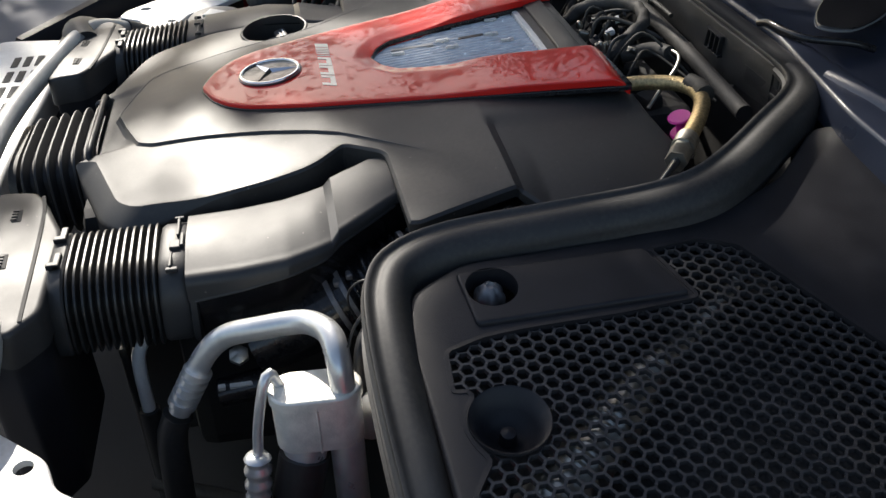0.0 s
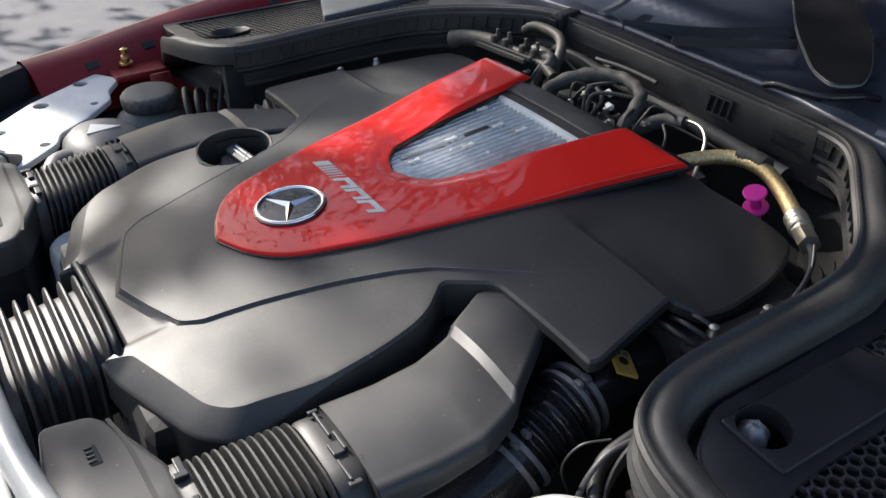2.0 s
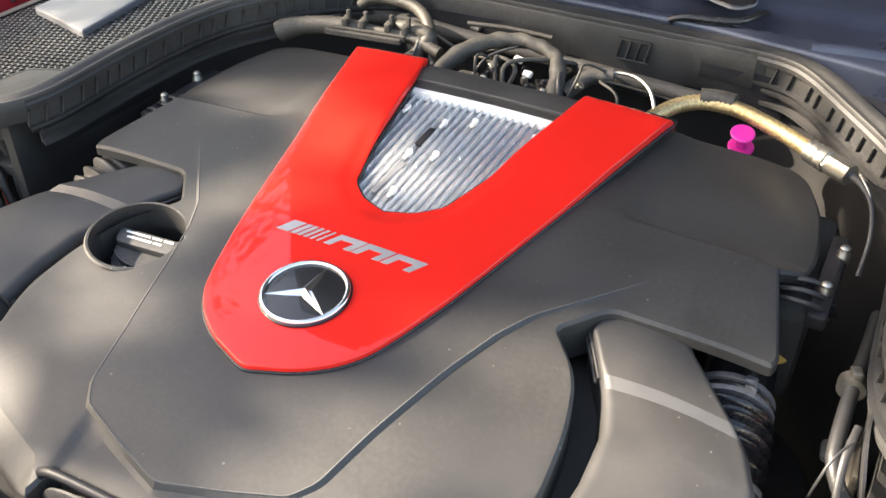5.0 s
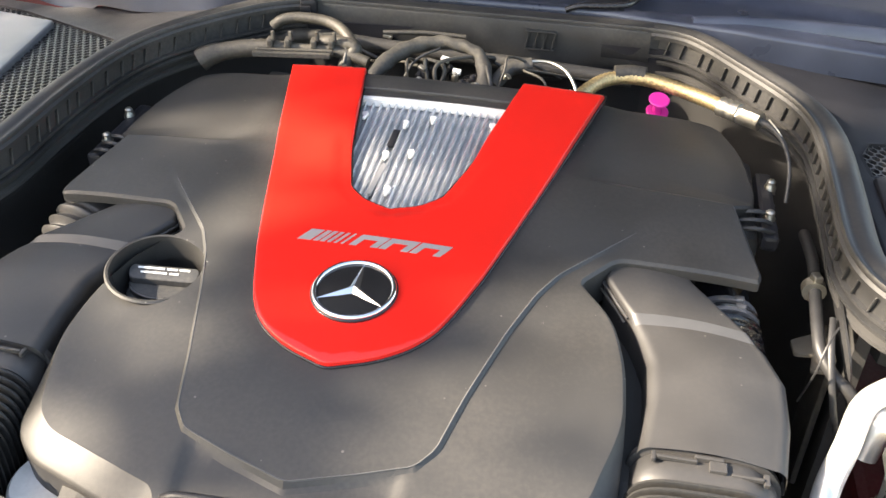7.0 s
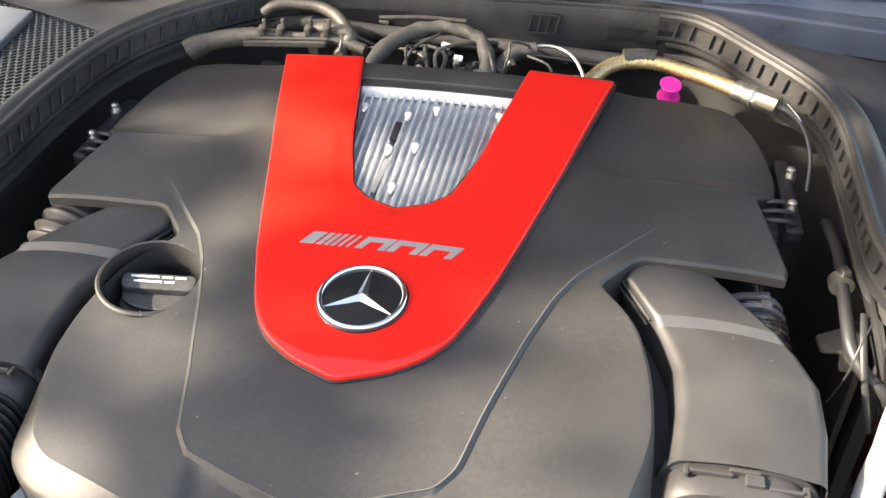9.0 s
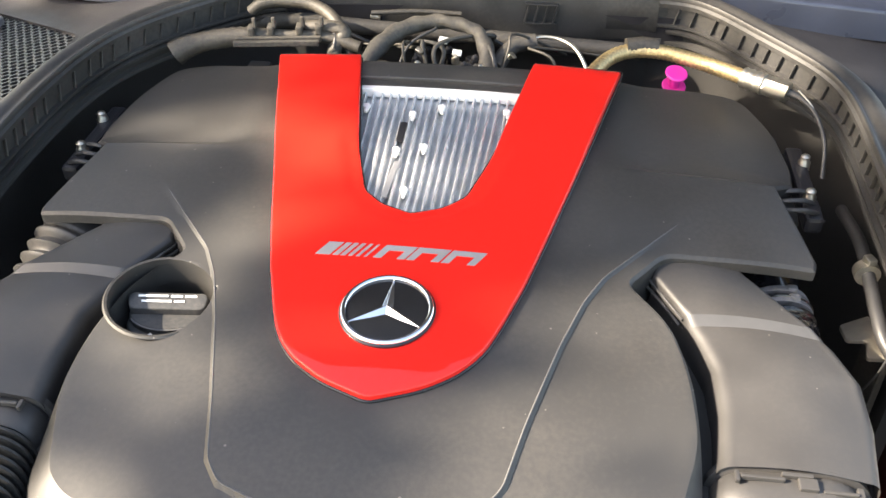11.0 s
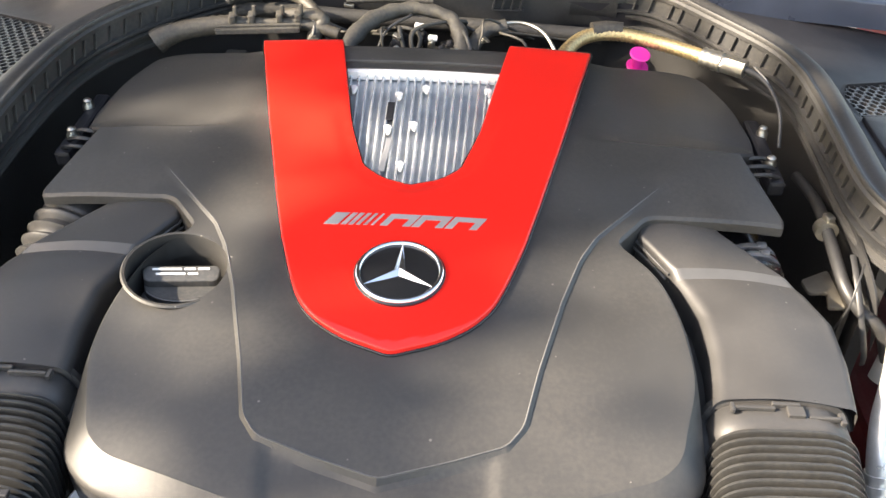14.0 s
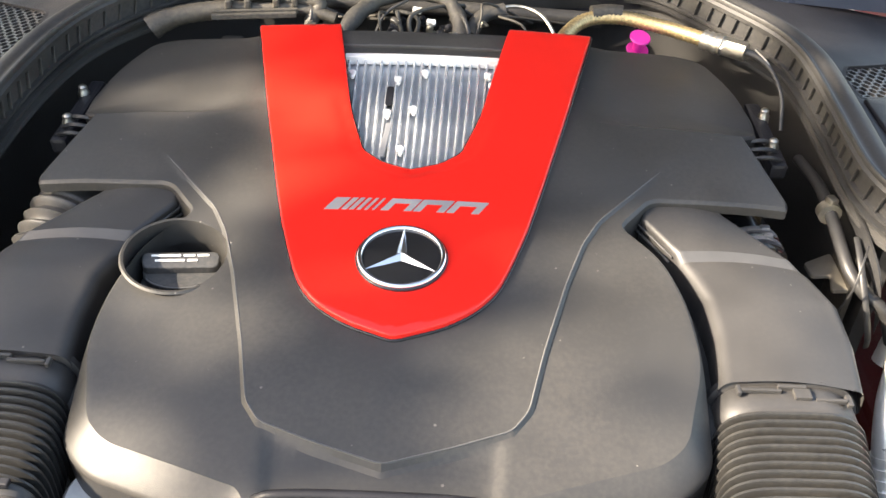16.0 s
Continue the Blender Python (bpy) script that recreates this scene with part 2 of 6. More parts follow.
def within(points, poly):
    """Which of the points lie inside a closed outline."""
    q = np.array([(p.x, p.y) for p in poly])
    x, y = points[:, 0], points[:, 1]
    odd = np.zeros(len(points), bool)
    for (x0, y0), (x1, y1) in zip(q, np.roll(q, -1, 0)):
        if y0 != y1:
            odd ^= ((y0 > y) != (y1 > y)) & (x < (x1 - x0) * (y - y0) / (y1 - y0) + x0)
    return odd


def clipped(verts, edges, loops):
    """Triangles over the points, kept inside the first loop and outside the others."""
    v, _, f, *_ = delaunay_2d_cdt(verts, edges, [], 0, 1e-6)
    flat = np.array([(p.x, p.y) for p in v])
    mid = np.array([flat[list(t)].mean(0) for t in f])
    keep = within(mid, loops[0])
    for lp in loops[1:]:
        keep &= ~within(mid, lp)
    return v, [t for t, k in zip(f, keep) if k]


def shell(name, outline, height, holes=(), step=0.008, bevel=0.003, drop=None, depth=0.02, flare=0.0, turns=4, hole_depth=0.0):
    """A moulded sheet: a top that follows height(x, y), a rounded edge of the given width, and a wall going down."""
    bw = bevel if callable(bevel) else (lambda x, y: bevel)
    dr = drop if callable(drop) else (lambda x, y: bw(x, y) if drop is None else drop)
    o = outline if area2(outline) > 0 else outline[::-1]
    hl = [h if area2(h) < 0 else h[::-1] for h in holes]
    inner = inset(o, bw)
    v2, f2 = fill(inner, hl, step)
    verts = [Vector((p.x, p.y, height(p.x, p.y))) for p in v2]
    faces = [tuple(f) if area2([v2[i] for i in f]) > 0 else tuple(f)[::-1] for f in f2]
    key = {(round(p.x, 5), round(p.y, 5)): i for i, p in enumerate(v2)}

    def find(p):
        k = (round(p.x, 5), round(p.y, 5))
        if k not in key:
            key[k] = min(range(len(v2)), key=lambda i: (v2[i] - Vector((p.x, p.y))).length)
        return key[k]

    def rows(first, rings):
        prev = [find(p) for p in first]
        for ring in rings:
            k = len(verts)
            verts.extend(ring)
            n = len(ring)
            for i in range(n):
                j = (i + 1) % n
                q = (prev[i], k + i, k + j, prev[j])
                if len(set(q)) > 2:
                    faces.append(tuple(dict.fromkeys(q)))
            prev = list(range(k, k + n))

    rings = []
    for t in range(1, turns + 1):
        a = t / turns * math.pi / 2
        f = math.sin(a), (1 - math.cos(a))
        rings.append([Vector((p.x + (q.x - p.x) * f[0], p.y + (q.y - p.y) * f[0], height(p.x, p.y) - dr(q.x, q.y) * f[1])) for p, q in zip(inner, o)])
    low = inset(o, -flare)
    rings.append([Vector((p.x, p.y, height(q.x, q.y) - dr(q0.x, q0.y) - depth)) for p, q, q0 in zip(low, inner, o)])
    rows(inner, rings)
    for h in hl:
        if hole_depth:
            rows(h, [[Vector((p.x, p.y, height(p.x, p.y) - hole_depth)) for p in h]])
    me = mesh_of(name, verts, faces)
    me.set_sharp_from_angle(angle=radians(50))
    return me


def tube_mesh(name, path, r, seg=12, caps=True, squash=1.0, ripple=None):
    """A tube along a path; r is a number or a function of the share of its length; ripple(s, turn) adds to r."""
    n = len(path)
    length = [0.0]
    for a, b in zip(path, path[1:]):
        length.append(length[-1] + (b - a).length)
    verts, faces = [], []
    t0 = (path[1] - path[0]).normalized()
    side = t0.cross(Vector((0, 0, 1)))
    side = side.normalized() if side.length > 0.05 else Vector((1, 0, 0))
    for i, p in enumerate(path):
        t = (path[min(i + 1, n - 1)] - path[max(i - 1, 0)]).normalized()
        side = (side - t * side.dot(t)).normalized()
        up = side.cross(t)
        s = length[i] / length[-1]
        rr = r(s) if callable(r) else r
        for k in range(seg):
            a = 2 * math.pi * k / seg
            q = rr + (ripple(length[i], a) if ripple else 0)
            verts.append(p + side * math.cos(a) * q + up * math.sin(a) * q * squash)
    for i in range(n - 1):
        for k in range(seg):
            j = (k + 1) % seg
            faces.append((i * seg + k, i * seg + j, i * seg + seg + j, i * seg + seg + k))
    if caps:
        faces += [tuple(range(seg))[::-1], tuple((n - 1) * seg + k for k in range(seg))]
    me = mesh_of(name, verts, faces)
    me.set_sharp_from_angle(angle=radians(60))
    return me


def sweep_mesh(name, path, profile, closed_profile=True):
    """A profile of (outwards, up) pairs carried along a path; outwards is to the right of the way, level."""
    n, m = len(path), len(profile)
    verts, faces = [], []
    for i, p in enumerate(path):
        t = path[min(i + 1, n - 1)] - path[max(i - 1, 0)]
        out = Vector((t.y, -t.x, 0)).normalized()
        verts += [p + out * a + Vector((0, 0, b)) for a, b in profile]
    for i in range(n - 1):
        for k in range(m if closed_profile else m - 1):
            j = (k + 1) % m
            faces.append((i * m + k, i * m + m + k, i * m + m + j, i * m + j))
    if closed_profile:
        faces += [tuple(range(m)), tuple((n - 1) * m + k for k in range(m))[::-1]]
    me = mesh_of(name, verts, faces)
    bm = bmesh.new()
    bm.from_mesh(me)
    bmesh.ops.recalc_face_normals(bm, faces=bm.faces)
    bm.to_mesh(me)
    bm.free()
    me.set_sharp_from_angle(angle=radians(50))
    return me


def block(bm, size, m=None, bevel=0.002, segments=2):
    """A box with rounded edges, added to bm at the pose m."""
    made = bmesh.ops.create_cube(bm, size=1.0)["verts"]
    bmesh.ops.scale(bm, vec=size, verts=made)
    if bevel:
        edges = list({e for v in made for e in v.link_edges})
        res = bmesh.ops.bevel(bm, geom=edges, offset=min(bevel, 0.45 * min(size)), segments=segments, affect="EDGES", profile=0.6)
        made = list({v for v in made if v.is_valid} | set(res["verts"]))
    if m is not None:
        bmesh.ops.transform(bm, matrix=m, verts=made)
    return made


def box_part(name, size, m, mat, parent=None, bevel=0.002, label="", segments=2):
    bm = bmesh.new()
    block(bm, size, m, bevel, segments)
    return part(name, bm, mat, parent, label)


def lathe_mesh(name, profile, m=None, seg=32, wobble=None, base=True):
    """A turned body; profile of (radius, height) from bottom to top; wobble(turn, height) scales the radius."""
    verts, faces = [], []
    for r, h in profile:
        for k in range(seg):
            a = 2 * math.pi * k / seg
            q = r * (wobble(a, h) if wobble else 1)
            v = Vector((math.cos(a) * q, math.sin(a) * q, h))
            verts.append(m @ v if m is not None else v)
    for i in range(len(profile) - 1):
        for k in range(seg):
            j = (k + 1) % seg
            faces.append((i * seg + k, i * seg + j, i * seg + seg + j, i * seg + seg + k))
    if base:
        faces.append(tuple(range(seg))[::-1])
    faces.append(tuple((len(profile) - 1) * seg + k for k in range(seg)))
    me = mesh_of(name, verts, faces)
    me.set_sharp_from_angle(angle=radians(40))
    return me


def prism(name, outline, height, depth, bevel=0.0015, step=0.01, holes=()):
    return shell(name, outline, height, holes=holes, step=step, bevel=bevel, depth=depth, turns=2, hole_depth=depth if holes else 0)


def circle(x, y, r, n=40):
    return [Vector((x + r * math.cos(2 * math.pi * k / n), y + r * math.sin(2 * math.pi * k / n))) for k in range(n)]


def smoothstep(a, b, x):
    t = min(1, max(0, (x - a) / (b - a)))
    return t * t * (3 - 2 * t)


# ---- the setting: ground, car body ----
def ground():
    n = 60
    xs = [math.copysign(abs(t) ** 3 * 900, t) for t in np.linspace(-1, 1, n)]
    verts = [(x, y, 0.0) for x in xs for y in xs]
    faces = [(i * n + j, i * n + n + j, i * n + n + j + 1, i * n + j + 1) for i in range(n - 1) for j in range(n - 1)]
    ob = part("ground", mesh_of("ground", verts, faces), M_TARMAC)
    tagged(ob, "grey asphalt car park dappled with tree shade", "ground", kind="structure")


ground()


def zc(x, y):
    """Height of the engine cover's top."""
    return 0.9 + 0.09 * y - 0.45 * min(y, 0) ** 2 - 0.22 * x * x


def zp(x):
    """Height of the panels beside the bay."""
    return 0.902 - 0.17 * (abs(x) - 0.45)


def body_shell():
    """The car's painted body round the bay: two front wings, the aprons, the bulkhead and the bay floor."""
    for s in (-1, 1):
        wing = thing("front_wing", "dark red painted front wing of the car beside the engine bay", "car wing", (s * 0.85, 0.2, 0.5))
        top = [(0.51, -0.39, 0.795), (0.604, -0.29, 0.815), (0.655, -0.239, 0.8235), (0.718, -0.155, 0.8365), (0.745, -0.03, 0.845), (0.775, 0.10, 0.856), (0.80, 0.25, 0.868), (0.825, 0.5, 0.885), (0.84, 0.9, 0.91), (0.85, 1.4, 0.93)]
        path = spline(top, 0.03)
        prof = [(-0.078, -0.050), (-0.060, -0.046), (-0.054, -0.040), (-0.030, -0.010), (-0.014, -0.002), (0.004, 0.002), (0.018, -0.001), (0.027, -0.012), (0.033, -0.05), (0.038, -0.14), (0.04, -0.42), (0.02, -0.46)]
        lamp = sweep_mesh("lamp_edge", [p for p in path if p.y < -0.10], [(-0.012, -0.05), (-0.010, -0.010), (-0.006, -0.004), (0.010, -0.003), (0.016, -0.012), (0.020, -0.05), (0.024, -0.3)], closed_profile=False)
        if s < 0:
            lamp.transform(Matrix.Diagonal((-1, 1, 1, 1)))
            lamp.flip_normals()
        part("lamp_edge", lamp, M_BLACK, wing, "black headlamp top edge")
        housing = sweep_mesh("lamp_housing", [p for p in path if p.y < -0.08], [(-0.095, -0.09), (-0.082, -0.060), (-0.078, -0.058), (-0.072, -0.064), (-0.052, -0.040), (-0.048, -0.036), (-0.042, -0.041), (-0.030, -0.056), (-0.012, -0.050)], closed_profile=False)
        if s < 0:
            housing.transform(Matrix.Diagonal((-1, 1, 1, 1)))
            housing.flip_normals()
        part("lamp_housing", housing, M_BLACK, wing, "black ribbed headlamp housing")
        me = sweep_mesh("panel", [p for p in path if p.y > -0.15], prof, closed_profile=False)
        if s < 0:
            me.transform(Matrix.Diagonal((-1, 1, 1, 1)))
            me.flip_normals()
        part("panel", me, M_REDCAR, wing)
        for k in range(7):
            p = path[int(len(path) * (0.23 + 0.045 * k))]
            box_part("flange_hole", (0.012, 0.02, 0.004), pose(s * (p.x - 0.040), p.y, p.z - 0.0215, 0, -s * 51, -s * 14), M_DARK, wing, 0.001)
            box_part("flange_tab", (0.014, 0.012, 0.016), pose(s * (p.x - 0.058), p.y + 0.03, p.z - 0.040, 0, 0, -s * 14), M_REDCAR, wing, 0.002)
        bolt = lathe_mesh("bolt", [(0.006, 0), (0.011, 0.001), (0.011, 0.004), (0.0065, 0.005), (0.0065, 0.014), (0.004, 0.016)], pose(s * 0.702, 0.02, 0.816), 12)
        part("bolt", bolt, M_BRASS, wing, "yellow zinc bolt")
        bolt2 = lathe_mesh("buffer", [(0.006, 0), (0.006, 0.006), (0.004, 0.008), (0.004, 0.014), (0.006, 0.016), (0.006, 0.020), (0.002, 0.022)], pose(s * 0.70, 0.02, 0.822), 12)
        part("buffer", bolt2, M_BRASS, wing)
        box_part("bracket", (0.11, 0.08, 0.012), pose(s * 0.70, 0.03, 0.806, 0, s * 8, 0), M_REDCAR, wing, 0.004)
        strut = tube_mesh("brace", spline([(s * 0.60, 0.045, 0.83), (s * 0.585, 0.045, 0.77), (s * 0.56, 0.04, 0.66)], 0.02), 0.016, 8, squash=0.5)
        part("brace", strut, M_REDCAR, wing)
    for s in (-1, 1):
        apron = part("apron", shell("apron", rounded([(s * 0.44, -0.30), (s * 0.55, -0.30), (s * 0.68, -0.13), (s * 0.70, 0.05), (s * 0.45, 0.05)], 0.04, 0.02),
                     lambda x, y: 0.70 + 0.06 * smoothstep(0.47, 0.7, abs(x)), step=0.03, bevel=0.02, depth=0.25), M_DARK)
        tagged(apron, "inner apron panel beside the engine", "car body", kind="structure")
    bay = part("bay_floor", shell("bay_floor", rounded([(-0.80, -0.42), (0.80, -0.42), (0.80, 0.62), (-0.80, 0.62)], 0.02, 0.05), lambda x, y: 0.50 + 0.02 * math.sin(9 * x) * math.sin(7 * y), step=0.06, bevel=0.01, depth=0.05), M_DARK)
    tagged(bay, "black undertray beneath the engine", "undertray", kind="structure")
    for s in (-1, 1):
        wall = sweep_mesh("wall_side", spline([(s * (0.41 if s > 0 else 0.428), 0.09, 0.5), (s * (0.412 if s > 0 else 0.43), 0.25, 0.5), (s * (0.40 if s > 0 else 0.415), 0.34, 0.5), (s * 0.36, 0.42, 0.5), (s * 0.28, 0.48, 0.5), (s * 0.2, 0.51, 0.5)], 0.02),
                          [(0, 0), (0, 0.385), (0.012 * s, 0.385), (0.012 * s, 0)])
        tagged(part("wall_side", wall, M_DARK), "black inner wall of the engine bay", "bay wall", kind="structure")
    rear = thing("bulkhead", "black firewall panel at the back of the engine bay", "bulkhead", (0, 0.5, 0.7), kind="structure")
    box_part("panel", (0.62, 0.012, 0.44), pose(0, 0.512, 0.70), M_DARK, rear, 0.004)
    flange = sweep_mesh("flange", spline([(0.25, 0.484, 0.925), (0.1, 0.487, 0.925), (0, 0.487, 0.926), (-0.1, 0.485, 0.925), (-0.25, 0.478, 0.922)], 0.02), [(0, 0), (0.012, 0), (0.012, -0.04), (0.002, -0.045)])
    part("flange", flange, M_BLACK, rear)


body_shell()


def bonnet():
    """The raised bonnet above the bay, its felt-lined inner side down."""
    th = thing("bonnet", "raised dark red bonnet with black felt lining inside", "bonnet", (0, 0.95, 1.02))
    m = pose(0, 1.02, 1.0, -66, 0, 0)
    for name, z, mat, grow in (("skin", 0.03, M_REDCAR, 0.0), ("lining", -0.004, M_INSUL, -0.005)):
        o = rounded([(0.76 + grow, 0.0 - grow), (0.78 + grow, 0.5), (0.64 + grow, 1.12 + grow), (-0.64 - grow, 1.12 + grow), (-0.78 - grow, 0.5), (-0.76 - grow, 0.0 - grow)], 0.06, 0.05)
        me = shell(name, o, lambda x, y: 0.02 * (1 - (x / 0.7) ** 2), step=0.06, bevel=0.01, depth=0.02)
        for v in me.vertices:
            v.co = m @ Vector((v.co.x, -v.co.y, z + v.co.z))
        part(name, me, mat, th)
    for sx in (-1, 1):
        part("strut", tube_mesh("strut", [Vector((sx * 0.80, 0.95, 0.90)), Vector((sx * 0.72, 0.90, 1.25))], 0.012, 8), M_BLACK, th)


bonnet()


# ---- weather seal and side panels ----
SEAL_ENDS = [(0.74, 0.075, 0.80), (0.68, 0.066, 0.835), (0.60, 0.055, 0.875), (0.50, 0.05, 0.905), (0.44, 0.056, 0.915), (0.407, 0.078, 0.919), (0.389, 0.125, 0.922)]
SEAL_RIGHT = [*SEAL_ENDS, (0.386, 0.21, 0.927), (0.384, 0.28, 0.931), (0.377, 0.325, 0.935), (0.357, 0.362, 0.940), (0.309, 0.419, 0.945), (0.272, 0.461, 0.948), (0.244, 0.480, 0.949), (0.205, 0.486, 0.949), (0.16, 0.487, 0.949), (0.06, 0.488, 0.949)]
SEAL_LEFT = [(0.74, 0.085, 0.80), (0.68, 0.072, 0.84), (0.60, 0.055, 0.882), (0.53, 0.047, 0.903), (0.46, 0.060, 0.912), (0.412, 0.084, 0.918), (0.391, 0.125, 0.922), (0.386, 0.21, 0.927), (0.381, 0.264, 0.930), (0.371, 0.311, 0.934), (0.355, 0.350, 0.938), (0.333, 0.383, 0.941), (0.306, 0.411, 0.944), (0.276, 0.436, 0.947), (0.243, 0.461, 0.949), (0.205, 0.481, 0.949), (0.16, 0.487, 0.949), (0.06, 0.488, 0.949)]
SEAL = spline([*SEAL_RIGHT, *[(-x, y, z) for x, y, z in reversed(SEAL_LEFT)]], 0.008)


def weather_seal():
    th = thing("weather_seal", "black dusty rubber bonnet seal running round the engine bay", "rubber seal", (0, 0.48, 0.9))
    # ribbed wall inside, a thin bead on top, then a broad soft roll outwards
    prof = [(0.004, -0.040), (0.002, -0.036), (-0.001, -0.034), (-0.001, -0.031), (0.003, -0.030), (0.003, -0.013), (-0.0015, -0.0115), (-0.002, -0.007), (0.0005, -0.0045), (0.0, -0.001), (0.001, 0.0008), (0.003, 0.001), (0.0048, -0.0006),
            (0.0065, -0.0018), (0.0088, -0.0022), (0.0108, -0.0016), (0.0135, -0.0004), (0.0175, 0.0002), (0.0225, -0.0006), (0.0275, -0.0036), (0.0318, -0.0090), (0.0342, -0.0160), (0.0335, -0.0230), (0.0352, -0.0255), (0.0340, -0.036), (0.024, -0.038), (0.010, -0.038), (0.008, -0.040)]
    flat = [(0.003, -0.044), (-0.001, -0.040), (-0.001, -0.010), (0.001, -0.004), (0.0, -0.001), (0.001, 0.0008), (0.003, 0.001), (0.006, -0.001), (0.010, -0.0030), (0.016, -0.0016), (0.024, -0.0010), (0.030, -0.0030), (0.034, -0.010), (0.034, -0.030), (0.010, -0.044)]
    low = [(0.008, -0.028), (0.001, -0.024), (-0.001, -0.010), *prof[9:24], (0.0330, -0.029)]
    k0 = next(k for k, p in enumerate(SEAL) if p.x < 0.222)
    k1 = next(k for k, p in enumerate(SEAL) if p.x < -0.20)
    k2 = next(k for k, p in enumerate(SEAL) if p.x < -0.40)
    for run, shape in ((SEAL[:k0 + 1], prof), (SEAL[k0:k1 + 1], flat), (SEAL[k1:k2 + 1], prof), (SEAL[k2:], low)):
        part("seal_strip", sweep_mesh("seal_strip", run, shape), M_SEAL, th)
    lip = [(-0.003, -0.041), (-0.0035, -0.038), (0.003, -0.037), (0.003, -0.041)]
    skirt = [(0.004, -0.038), (0.006, -0.050), (0.001, -0.052), (0.001, -0.056), (0.012, -0.056), (0.010, -0.038)]
    for run in (SEAL[14:k0], SEAL[k1:k2]):
        part("lower_lip", sweep_mesh("lower_lip", run, lip), M_SEAL, th)
        part("skirt", sweep_mesh("skirt", run, skirt), M_DARK, th)
    bm = bmesh.new()
    block(bm, (0.0040, 0.0018, 0.0175), None, 0.0006, 1)
    rib = from_bm("rib", bm)
    rib.materials.append(M_SEAL)
    total, last = 0.0, -1.0
    for a, b in zip(SEAL, SEAL[1:]):
        total += (b - a).length
        if total - last > 0.0165 and abs(a.x) < 0.41 and not abs(a.x) < 0.235:
            last = total
            t = b - a
            out = Vector((t.y, -t.x, 0)).normalized()
            ob = part("rib", rib, M_SEAL, th)
            ob.matrix_basis = Matrix.Translation(a + out * 0.0012 + Vector((0, 0, -0.0215))) @ Matrix.Rotation(math.atan2(out.y, out.x), 4, "Z") @ pose(0, 0, 0, 14, 0, 0)
    clip = box_part("joint_clip", (0.020, 0.042, 0.026), pose(-0.202, 0.492, 0.940, 0, 0, 15), M_BLACK, th, 0.004)
    box_part("clip_tooth", (0.012, 0.004, 0.020), pose(-0.200, 0.470, 0.936, 0, 0, 15), M_BLACK, clip, 0.001)


def hexes(inside, z, pitch, wall, depth):
    """A sheet of hexagonal holes over the places where inside(x, y) holds."""
    verts, faces = [], []
    r = pitch / math.sqrt(3)
    q = r - wall
    row = 0
    y = 0.06
    while y < 0.62:
        x = 0.38 + (pitch / 2 if row % 2 else 0)
        while x < 0.80:
            if inside(x, y):
                k = len(verts)
                for rr, dz in ((r, 0.0), (q, 0.0), (q + 0.0003, -depth)):
                    for i in range(6):
                        a = math.radians(60 * i + 30)
                        px, py = x + rr * math.cos(a), y + rr * math.sin(a)
                        verts.append((px, py, z(px) + dz))
                for i in range(6):
                    j = (i + 1) % 6
                    faces.append((k + i, k + j, k + 6 + j, k + 6 + i))
                    faces.append((k + 6 + i, k + 6 + j, k + 12 + j, k + 12 + i))
            x += pitch
        y += pitch * math.sqrt(3) / 2
        row += 1
    return verts, faces


def inside_poly(poly):
    def test(x, y):
        c = False
        for (x0, y0), (x1, y1) in zip(poly, poly[1:] + poly[:1]):
            if (y0 > y) != (y1 > y) and x < (x1 - x0) * (y - y0) / (y1 - y0) + x0:
                c = not c
        return c
    return test


